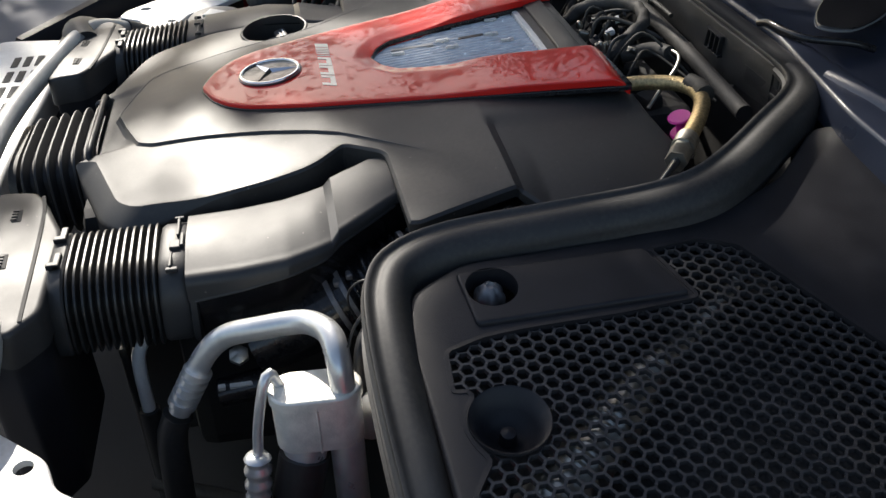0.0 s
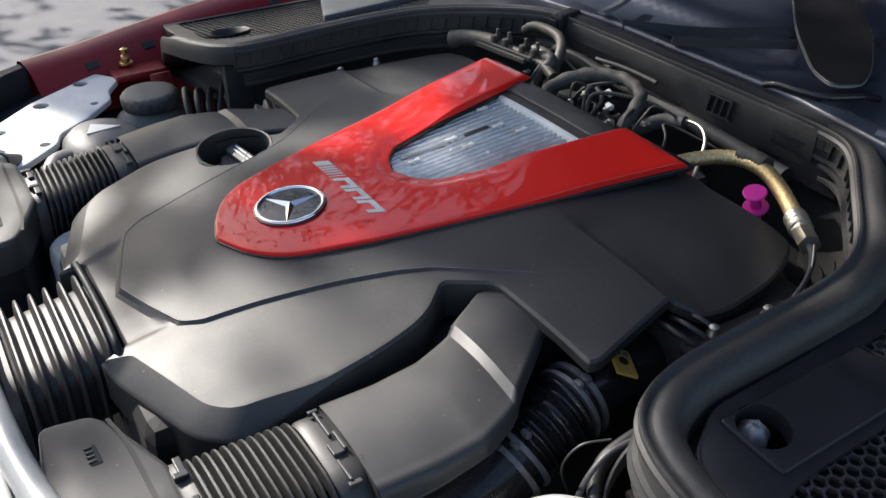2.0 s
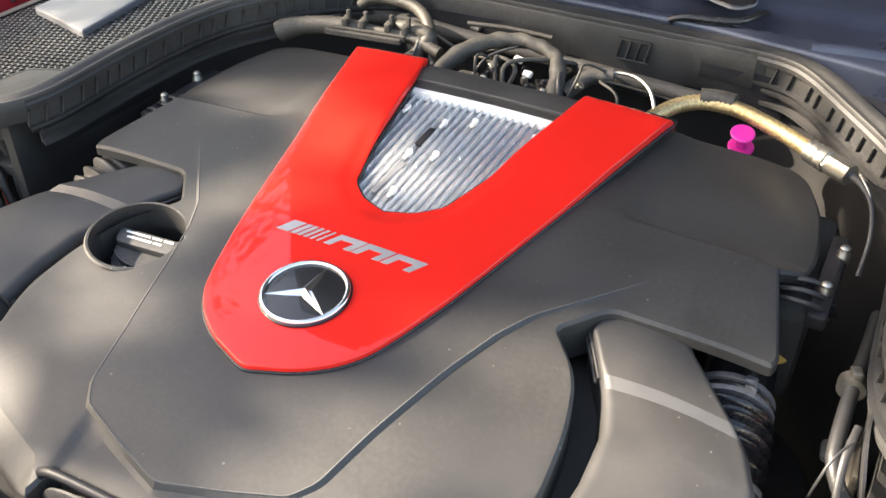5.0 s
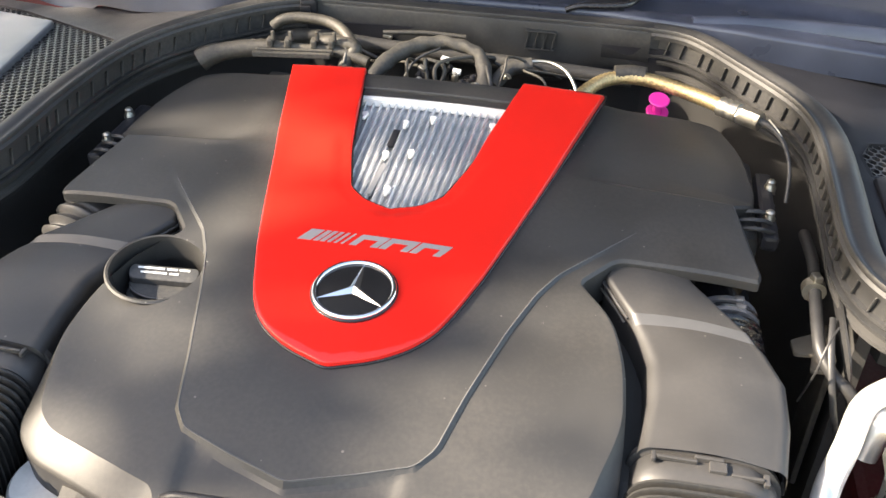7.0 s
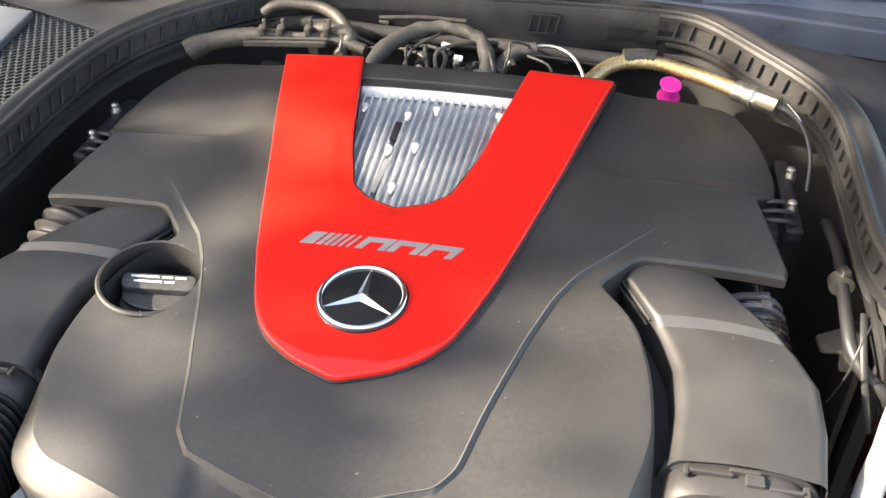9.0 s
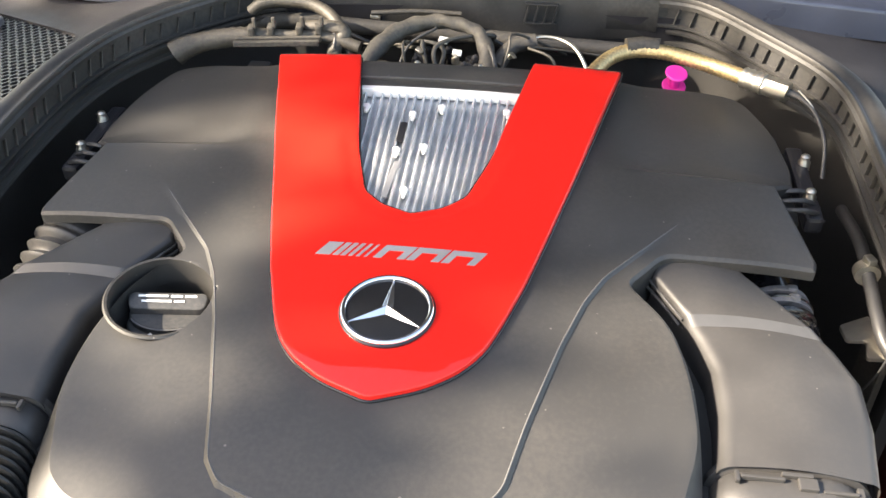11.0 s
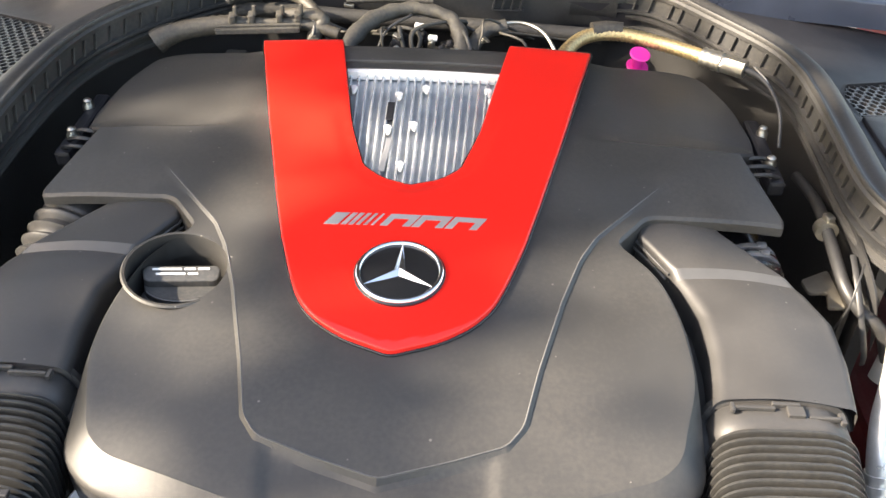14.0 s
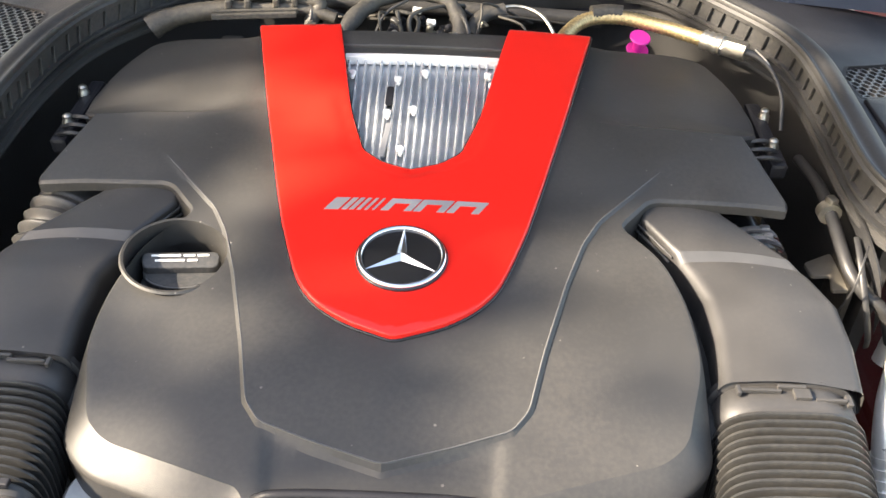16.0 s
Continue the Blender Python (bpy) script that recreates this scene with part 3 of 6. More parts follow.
def side_panel(s):
    """The plastic panel outside the seal, with its honeycomb grille, stud opening and funnel."""
    where = "in deep shade" if s > 0 else "and pale blank plate"
    th = thing("grille_panel", f"black plastic scuttle panel with honeycomb grille {where}", "plastic panel", (s * 0.55, 0.25, 0.85))
    mesh_zone = [(0.435, 0.275), (0.43, 0.315), (0.442, 0.345), (0.56, 0.405), (0.73, 0.46), (0.73, 0.10), (0.62, 0.098), (0.598, 0.113), (0.5855, 0.106), (0.571, 0.102), (0.5565, 0.106), (0.549, 0.112), (0.543, 0.110), (0.543, 0.100), (0.508, 0.102), (0.499, 0.13), (0.496, 0.16), (0.494, 0.232), (0.489, 0.293)]
    if s < 0:
        mesh_zone = [(0.436, 0.19), (0.431, 0.27), (0.421, 0.35), (0.424, 0.408), (0.531, 0.478), (0.645, 0.552), (0.74, 0.605), (0.74, 0.118), (0.64, 0.112), (0.56, 0.102), (0.53, 0.112), (0.512, 0.135), (0.50, 0.185)]
    o = rounded([(0.425, 0.13), (0.42, 0.24), (0.408, 0.34), (0.37, 0.415), (0.31, 0.475), (0.31, 0.52), *([(0.76, 0.52)] if s > 0 else [(0.60, 0.56), (0.76, 0.64)]), (0.76, 0.10), (0.70, 0.092), (0.50, 0.080), (0.45, 0.086)], 0.012, 0.008)
    hole = circle(0.457, 0.146, 0.0195)
    zone = rounded(mesh_zone, 0.004 if s > 0 else 0.012, 0.006)
    flat = lambda x, y: zp(x)
    fy, fr = (0.131, 1.0) if s > 0 else (0.150, 1.15)
    inside = inside_poly([(p.x, p.y) for p in zone])
    cut = [Vector((p.x, p.y)) for p in zone]
    pan = shell("tray", o, flat, holes=[cut, hole] if s > 0 else [cut], step=0.02, bevel=0.003, depth=0.02, hole_depth=0.012)
    grid_v, grid_f = hexes(lambda x, y: inside(x, y) and (x - 0.571) ** 2 + (y - fy) ** 2 > (0.0275 * fr) ** 2, lambda x: zp(x) - 0.002, 0.0103, 0.0011, 0.004)
    grid = mesh_of("honeycomb", grid_v, grid_f, False)
    rim = sweep_mesh("rim", [Vector((p.x, p.y, zp(p.x))) for p in zone + zone[:1]], [(-0.002, -0.004), (-0.002, 0.0004), (0.0015, 0.0004), (0.0015, -0.004)])
    funnel = lathe_mesh("funnel", [(0.0275, 0.0), (0.027, 0.002), (0.025, 0.001), (0.019, -0.012), (0.011, -0.020), (0.0065, -0.022), (0.005, -0.013), (0.0001, -0.011)], pose(0.571, fy, zp(0.571), 0, 9.6, 0) @ Matrix.Scale(fr, 4), 40, base=False)
    shelf = shell("well", rounded([(0.43, 0.095), (0.79, 0.10), (0.79, 0.54 if s > 0 else 0.65), (0.42, 0.52)], 0.02, 0.02), lambda x, y: zp(x) - 0.07, step=0.05, bevel=0.004, depth=0.01)
    names = [("tray", pan, M_BLACK, ""), ("honeycomb", grid, M_GRILLE, "black honeycomb grille"), ("grille_rim", rim, M_BLACK, ""), ("funnel", funnel, M_BLACK, "round recessed funnel"), ("well", shelf, M_DARK, "")]
    stud = lathe_mesh("stud", [(0.0112, -0.03), (0.0112, -0.006), (0.0105, -0.003), (0.0055, 0.0035), (0.0034, 0.0046), (0.0024, 0.0030), (0.0001, 0.0028)], pose(0.451, 0.146, zp(0.45) - 0.005, 0, 9.6, 0), 48,
                      wobble=lambda a, h: 1 + 0.1 * math.copysign(abs(math.cos(6 * a)) ** 0.5, math.cos(6 * a)) * (h < 0.004))
    if s > 0:
        names.append(("stud", stud, M_ZINC, "ribbed bare-metal strut stud"))
        pipe = tube_mesh("conduit", spline([(x, y, zp(x) - 0.026) for x, y in ((0.428, 0.372), (0.45, 0.345), (0.494, 0.292), (0.53, 0.24), (0.57, 0.198), (0.60, 0.165), (0.635, 0.12))], 0.004), lambda q: 0.006 + 0.013 * smoothstep(0.3, 0.7, q), 14,
                         ripple=lambda l, a: 0.0015 * math.sin(l * 700))
        raised = shell("raised_plate", rounded([(0.438, 0.1225), (0.4905, 0.128), (0.4865, 0.287), (0.435, 0.269)], 0.004, 0.005), lambda x, y: zp(x) + 0.0035, holes=[circle(0.457, 0.146, 0.0193)], step=0.015, bevel=0.0025, depth=0.003, hole_depth=0.006)
        names.append(("raised_plate", raised, M_BLACK, ""))
        names.append(("conduit", pipe, M_STEEL, "shiny corrugated conduit below the grille"))
    else:
        plate = shell("plate", rounded([(0.525, 0.285), (0.70, 0.36), (0.70, 0.555), (0.563, 0.487)], 0.006, 0.006), lambda x, y: zp(x) + 0.006, step=0.02, bevel=0.003, depth=0.008)
        names.append(("plate", plate, M_PALE, "pale grey blank plate"))
    for name, me, mat, lab in names:
        if s < 0:
            me.transform(Matrix.Diagonal((-1, 1, 1, 1)))
            me.flip_normals()
        ob = part(name, me, mat, th, lab)
        if name == "honeycomb":
            ob["kind"] = "stuff"


weather_seal()
side_panel(1)
side_panel(-1)


def cowl():
    th = thing("cowl_panel", "smooth dark plastic windscreen cowl behind the bay, tinted blue for reflected sky", "cowl panel", (0, 0.65, 0.9))
    o = rounded([(0.33, 0.49), (0.15, 0.52), (-0.15, 0.52), (-0.33, 0.49), (-0.45, 0.503), (-0.62, 0.575), (-0.80, 0.68), (-0.80, 0.98), (0.80, 0.98), (0.80, 0.53)], 0.02, 0.012)
    def h(x, y):
        return 0.952 - 0.014 * smoothstep(0.535, 0.55, y) + 0.012 * smoothstep(0.62, 0.64, y) + 0.02 * smoothstep(0.7, 0.98, y) - 0.12 * max(0, abs(x) - 0.32) * 0.9
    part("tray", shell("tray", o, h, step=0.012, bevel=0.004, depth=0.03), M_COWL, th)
    part("edge_strip", sweep_mesh("edge_strip", spline([(-0.195, 0.60, 0.957), (-0.17, 0.55, 0.957), (-0.155, 0.512, 0.958)], 0.01), [(-0.006, 0), (-0.004, 0.005), (0.004, 0.005), (0.006, 0)]), M_PALE, th, "pale metal edge strip")
    part("rail", sweep_mesh("rail", spline([(-0.125, 0.523, 0.952), (-0.056, 0.602, 0.947), (0.02, 0.673, 0.957), (0.09, 0.74, 0.962)], 0.02), [(-0.012, -0.006), (-0.009, 0.003), (0.002, 0.006), (0.008, -0.006)]), M_BLACK, th)
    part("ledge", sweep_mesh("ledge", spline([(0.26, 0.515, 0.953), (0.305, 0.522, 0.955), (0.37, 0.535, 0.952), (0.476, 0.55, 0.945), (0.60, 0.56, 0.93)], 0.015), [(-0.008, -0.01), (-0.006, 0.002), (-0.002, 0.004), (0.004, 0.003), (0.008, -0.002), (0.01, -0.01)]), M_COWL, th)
    arm = thing("windscreen_wiper", "black paddle-shaped wiper with a pale edge on the cowl", "wiper", (0.12, 0.62, 0.955))
    out = rounded([(-0.09, 0.80), (-0.05, 0.745), (0.046, 0.644), (0.136, 0.567), (0.175, 0.548), (0.192, 0.575), (0.175, 0.614), (0.124, 0.682), (0.01, 0.79), (-0.06, 0.86)], 0.03, 0.006)
    paddle = part("paddle", shell("paddle", out, lambda x, y: 0.966 + 0.03 * smoothstep(0.56, 0.85, y), step=0.02, bevel=0.002, depth=0.003), M_GLOSS, arm)
    part("trim_edge", sweep_mesh("trim_edge", [Vector((p.x, p.y, 0.963 + 0.03 * smoothstep(0.56, 0.85, p.y))) for p in out + out[:1]], [(-0.0008, -0.001), (-0.0008, 0.001), (0.0008, 0.001), (0.0008, -0.001)]), M_PALE, paddle, "thin pale edge trim")
    bar = [Vector((x, y, 0.962)) for x, y in ((-0.028, 0.515), (0.0, 0.548), (0.034, 0.592), (0.062, 0.628))]
    part("arm", sweep_mesh("arm", bar, [(-0.007, -0.006), (-0.006, 0.002), (0.004, 0.004), (0.006, -0.006)]), M_BLACK, arm)
    part("hinge_lip", tube_mesh("hinge_lip", spline([(0.112, 0.520, 0.950), (0.128, 0.521, 0.956), (0.158, 0.524, 0.957), (0.184, 0.536, 0.957), (0.198, 0.575, 0.954), (0.20, 0.60, 0.946)], 0.006), 0.004, 8), M_GLOSS, arm)
    glass = thing("windscreen", "dark tinted windscreen above the cowl", "windscreen", (0, 1.0, 0.97), kind="structure")
    box_part("pane", (1.5, 1.1, 0.006), pose(0, 1.42, 1.26, 32, 0, 0), M_GLASS, glass, 0.002)
    box_part("frit_band", (1.56, 0.06, 0.02), pose(0, 0.965, 0.972, 25, 0, 0), M_GLOSS, glass, 0.004)
    part("spindle_cap", lathe_mesh("spindle_cap", [(0.03, 0), (0.03, 0.012), (0.022, 0.02), (0.001, 0.022)], pose(-0.02, 0.9, 0.968), 24), M_BLACK, arm)


cowl()


# ---- the engine cover ----
RIDGE_HALF = [(0.248, 0.174), (0.158, 0.065), (0.143, 0.036), (0.127, -0.010), (0.107, -0.080), (0.096, -0.126), (0.0845, -0.1415), (0.045, -0.156), (0.0, -0.1695)]
RIDGE = [*RIDGE_HALF, *[(-x, y) for x, y in reversed(RIDGE_HALF[:-1])]]
_ridge_in = inside_poly([*RIDGE, (-0.246, 0.6), (0.246, 0.6)])
_seg = [(np.array(a), np.array(b)) for a, b in zip(RIDGE, RIDGE[1:])]


RIDGE_SIDE = 1  # the foot lies outside the ridge


def _ridge_lines():
    """Points along the top and the foot of the ridge's slope."""
    out = []
    pts = [np.array(q) for q in RIDGE]
    for w in (0.0, 0.0028, -0.003, 0.006):
        row = []
        for i, q in enumerate(pts):
            a, b = pts[max(i - 1, 0)], pts[min(i + 1, len(pts) - 1)]
            n0 = (q - a) / max(1e-9, np.linalg.norm(q - a)) if i else (b - q) / np.linalg.norm(b - q)
            n1 = (b - q) / max(1e-9, np.linalg.norm(b - q)) if i < len(pts) - 1 else n0
            t = (n0 + n1) / np.linalg.norm(n0 + n1)
            row.append(q + np.array((-t[1], t[0])) * RIDGE_SIDE * w / max(0.5, float(np.dot(t, n0))))
        for a, b in zip(row, row[1:]):
            k = max(1, int(np.linalg.norm(b - a) / 0.0028))
            out += [tuple(a + (b - a) * j / k) for j in range(k)]
        out.append(tuple(row[-1]))
    return out


RIDGE_LINES = _ridge_lines()


def ridge_distance(x, y):
    p, best = np.array((x, y)), 9.0
    for a, b in _seg:
        t = min(1, max(0, (p - a) @ (b - a) / ((b - a) @ (b - a))))
        best = min(best, float(np.hypot(*(p - a - t * (b - a)))))
    return best if _ridge_in(x, y) else -best


def cover_height(x, y):
    d = ridge_distance(x, y)
    fade = smoothstep(0.171, 0.03, y)
    z = zc(x, y) - 0.005 * (1 - smoothstep(0.19, 0.31, abs(x))) - 0.0024 * fade * min(1, max(0, -d / 0.0022))
    z -= 0.08 * max(0.0, y - 0.203) * smoothstep(0.10, 0.15, abs(x))
    z -= 0.40 * max(0.0, abs(x) - 0.18) ** 2 * min(1, max(0, (y - 0.203) / 0.03))
    z -= 0.0032 * smoothstep(0.2035, 0.211, y) * smoothstep(0.165, 0.20, abs(x))
    if y < -0.12 and d < 0:
        edge = 0.083 + (0.075 - 0.083) * (y + 0.14) / -0.075
        z -= 0.0035 * min(1, -d / 0.006) * smoothstep(-0.135, -0.165, y) * (1 - smoothstep(edge - 0.010, edge + 0.002, abs(x)))
    return z


V_OUT = [(0.175, 0.357), (0.140, 0.207), (0.113, 0.097), (0.0985, 0.041), (0.084, -0.004, 0.02), (0.0745, -0.028, 0.014), (0.059, -0.0475, 0.016), (0.036, -0.0635, 0.02)]
V_IN = [(0.0885, 0.352), (0.061, 0.200, 0.02), (0.0432, 0.1395, 0.006), (0.0255, 0.1228, 0.007)]
WINDOW = [(p[0], p[1]) for p in V_IN] + [(0, 0.1135)] + [(-p[0], p[1]) for p in reversed(V_IN)]


def engine_cover():
    th = thing("engine_cover", "satin black moulded engine cover with a red V-shaped trim", "engine cover", (0, 0.08, 0.86))
    half = [(0.0, 0.347, 0.002), (0.12, 0.349, 0.02), (0.165, 0.364, 0.02), (0.262, 0.371, 0.02), (0.297, 0.368, 0.025), (0.322, 0.318, 0.04), (0.3300, 0.255, 0.02), (0.3262, 0.224, 0.005), (0.3055, 0.207, 0.003), (0.3275, 0.115, 0.003), (0.325, 0.105, 0.003), (0.206, 0.100, 0.01), (0.178, 0.064, 0.006),
            (0.207, 0.031, 0.02), (0.220, -0.016, 0.04), (0.2245, -0.076, 0.03), (0.223, -0.146, 0.03), (0.197, -0.172, 0.03), (0.112, -0.200, 0.01), (0.078, -0.2105, 0.003), (0.073, -0.187, 0.003)]
    o = rounded(half + [(-p[0], *p[1:]) for p in reversed(half[1:])], 0.01, 0.004)
    window = rounded([(0.084, 0.303), (0.065, 0.200), (0.047, 0.137), (0.028, 0.119), (0, 0.109), (-0.028, 0.119), (-0.047, 0.137), (-0.065, 0.200), (-0.084, 0.303)], 0.008, 0.005)
    oil = circle(-0.1765, 0.0085, 0.0395, 64)

    def bw(x, y):
        return 0.0028 + 0.018 * smoothstep(-0.06, -0.15, y) * smoothstep(0.075, 0.10, abs(x))

    def bd(x, y):
        return 0.0028 + 0.016 * smoothstep(-0.04, -0.14, y) * smoothstep(0.075, 0.10, abs(x))
    extra = []
    for x, y in RIDGE_LINES:
        extra.append(Vector((x, y)))
    for sx in (-1, 1):
        for j in range(62):
            extra += [Vector((sx * (0.115 + 0.0034 * j), y)) for y in (0.203, 0.211, 0.219, 0.226, 0.233)]
    for sx in (-1, 1):
        for j in range(28):
            y = -0.137 - 0.0026 * j
            e = 0.083 + (0.075 - 0.083) * (y + 0.14) / -0.075
            extra += [Vector((sx * (e + w), y)) for w in (-0.010, -0.006, -0.002, 0.002)]
    part("moulding", cover_shell("moulding", o, [window, oil], extra, bw, bd), M_COVER, th)
    line = rounded([(x, y, 0.006) for x, y in RIDGE], 0.006, 0.003)
    line = line[:-1] if (line[0] - line[-1]).length < 0.05 else line
    start = min(range(len(line)), key=lambda i: (line[i] - Vector(RIDGE[0])).length)
    line = line[start:] + line[:start]
    end = min(range(len(line)), key=lambda i: (line[i] - Vector(RIDGE[-1])).length)
    line = line[:end + 1] if end > len(line) // 2 else [line[0], *reversed(line[end:])]
    # pale bead painting in the light that the ridge's chamfer catches
    bead = [Vector((p.x, p.y, cover_height(p.x, p.y) + 0.0001 - 0.0012 * smoothstep(0.11, 0.172, p.y))) for p in line]
    part("ridge_edge", sweep_mesh("ridge_edge", bead, [(-0.0006, -0.002), (-0.0005, 0.0002), (-0.0002, 0.0004), (0.0002, 0.0003), (0.0005, 0.0), (0.0006, -0.002)]), M_EDGE, th, "thin ridge line, its pale colour standing for a highlight")
    # the bore round the oil filler
    bore = lathe_mesh("filler_bore", [(0.0415, -0.06), (0.0395, -0.002), (0.040, 0.0012), (0.042, 0.0016), (0.0435, 0.0)], pose(-0.1765, 0.0085, zc(-0.1765, 0.0085) - 0.0055, 4.6, 4.4, 0), 64)
    bm = bmesh.new()
    bm.from_mesh(bore)
    bmesh.ops.delete(bm, geom=[f for f in bm.faces if len(f.verts) > 10], context="FACES")
    bm.to_mesh(bore)
    bm.free()
    part("filler_bore", bore, M_COVER, th)
    # rear rail behind the window
    part("rear_rail", shell("rear_rail", rounded([(0.10, 0.335), (0.095, 0.312), (-0.095, 0.312), (-0.10, 0.335)], 0.004, 0.006), lambda x, y: zc(x, y) - 0.001 + 0.1 * (y - 0.32), step=0.01, bevel=0.002, depth=0.008), M_COVER, th)
    # red trim
    vo = V_OUT + [(0.0, -0.0765, 0.006)] + [(-p[0], *p[1:]) for p in reversed(V_OUT)]
    vi = [(-p[0], *p[1:]) for p in V_IN] + [(0.0, 0.1135, 0.003)] + list(reversed(V_IN))
    v = rounded([*vo, *vi], 0.004, 0.0035)
    wseg = [(np.array(a), np.array(b)) for a, b in zip(WINDOW, WINDOW[1:])]

    def vz(x, y):
        p = np.array((x, y))
        d = min(float(np.hypot(*(p - a - min(1, max(0, (p - a) @ (b - a) / ((b - a) @ (b - a)))) * (b - a)))) for a, b in wseg)
        dish = -0.0030 * (1 - smoothstep(0.006, 0.018, d)) * smoothstep(0.23, 0.19, y)
        end = -0.012 * smoothstep(0.335, 0.358, y) ** 2
        return zc(x, y) + 0.0008 + 0.004 * smoothstep(0.16, 0.26, y) + dish + end
    trim = part("red_trim", shell("red_trim", v, vz, step=0.006, bevel=0.0016, depth=0.006, turns=3), M_RED, th, "glossy red V-shaped trim")
    # thin dark strip under the trim's edge, painting in the shadow gap round it
    part("trim_gap_shade", shell("trim_gap_shade", inset(v, -0.0014), lambda x, y: zc(x, y) - 0.0032, step=0.012, bevel=0.0008, depth=0.004, turns=2), M_GLOSS, th)
    badge(th)
    script_marks(trim)


def cover_shell(name, o, holes, extra, bw, bd):
    """The cover's moulding, with closer points along its ridge."""
    o = o if area2(o) > 0 else o[::-1]
    hl = [h if area2(h) < 0 else h[::-1] for h in holes]
    inner = inset(o, bw)
    ring = np.array([(p.x, p.y) for lp in [inner, *hl] for p in lp])
    near = np.array([(p.x, p.y) for p in extra])
    keep_in = inside_poly([(p.x, p.y) for p in inner])
    verts, edges = [], []
    for lp in [inner, *hl]:
        k = len(verts)
        verts += [p.copy() for p in lp]
        edges += [(k + i, k + (i + 1) % len(lp)) for i in range(len(lp))]
    verts += [p for p in extra if keep_in(p.x, p.y) and ((ring - (p.x, p.y)) ** 2).sum(1).min() > 0.0016 ** 2]
    step, x = 0.006, -0.34
    while x < 0.34:
        y = -0.22
        while y < 0.36:
            if ((ring - (x, y)) ** 2).sum(1).min() > (0.5 * step) ** 2 and ((near - (x, y)) ** 2).sum(1).min() > (0.5 * step) ** 2:
                verts.append(Vector((x, y)))
            y += step
        x += step
    v2, f2 = clipped(verts, edges, [inner, *hl])
    v3 = [Vector((p.x, p.y, cover_height(p.x, p.y))) for p in v2]
    faces = [tuple(f) if area2([v2[i] for i in f]) > 0 else tuple(f)[::-1] for f in f2]
    grid = np.array([(p.x, p.y) for p in v2])

    def find(p):
        return int(((grid - (p.x, p.y)) ** 2).sum(1).argmin())
    for lp, hole in [(inner, False), *[(h, True) for h in hl]]:
        prev = [find(p) for p in lp]
        if hole:
            rings = [[Vector((p.x, p.y, cover_height(p.x, p.y) - 0.02)) for p in lp]]
        else:
            rings = []
            for fx, fz in ((0.06, 0.012), (0.12, 0.06), (0.5, 0.42), (0.88, 0.80), (0.96, 0.9), (1.0, 1.0)):
                rings.append([Vector((p.x + (q.x - p.x) * fx, p.y + (q.y - p.y) * fx, cover_height(p.x, p.y) - bd(q.x, q.y) * fz)) for p, q in zip(inner, o)])
            rings.append([Vector((q.x, q.y, cover_height(p.x, p.y) - bd(q.x, q.y) - (0.008 if q.y > 0.09 else 0.034))) for p, q in zip(inner, o)])
        for r in rings:
            k, n = len(v3), len(r)
            v3.extend(r)
            for i in range(n):
                j = (i + 1) % n
                q = tuple(dict.fromkeys((prev[i], k + i, k + j, prev[j])))
                if len(q) > 2:
                    faces.append(q)
            prev = list(range(k, k + n))
    me = mesh_of(name, v3, faces)
    me.set_sharp_from_angle(angle=radians(19))
    return me


def badge(th):
    """The round badge: a dark disc in a bright ring with three tapering arms."""
    m = pose(0.001, 0.0, zc(0, 0) + 0.0006, 5.1, 0, 0)
    disc = part("badge_disc", lathe_mesh("badge_disc", [(0.0355, -0.003), (0.0355, 0.0012), (0.035, 0.0016), (0.0335, 0.0018), (0.0001, 0.0022)], m, 64), M_BADGE, th, "round black badge disc")
    ring = []
    for k in range(64):
        a = 2 * math.pi * k / 64
        ring.append(Vector((0.0322 * math.cos(a), 0.0322 * math.sin(a), 0.0024)))
    tor = tube_mesh("badge_ring", ring + ring[:1], 0.0021, 10, caps=False, squash=0.9)
    tor.transform(m)
    part("badge_ring", tor, M_CHROME, disc, "chrome ring")
    for k in range(3):
        a = math.radians(90 + 120 * k)
        u, w = Vector((math.cos(a), math.sin(a), 0)), Vector((-math.sin(a), math.cos(a), 0))
        tip, l, r, c = u * 0.0312, w * 0.0046 + u * 0.0027, -w * 0.0046 + u * 0.0027, Vector((0, 0, 0.0058))
        lo = Vector((0, 0, 0.0018))
        vs = [tip + lo * 1.3, l + lo, r + lo, c, Vector((0, 0, 0.0016))]
        me = mesh_of("badge_arm", [m @ q for q in vs], [(0, 3, 1), (0, 2, 3), (0, 1, 4), (0, 4, 2), (1, 3, 4), (2, 4, 3)], False)
        part("badge_arm", me, M_CHROME, disc, "chrome arm")


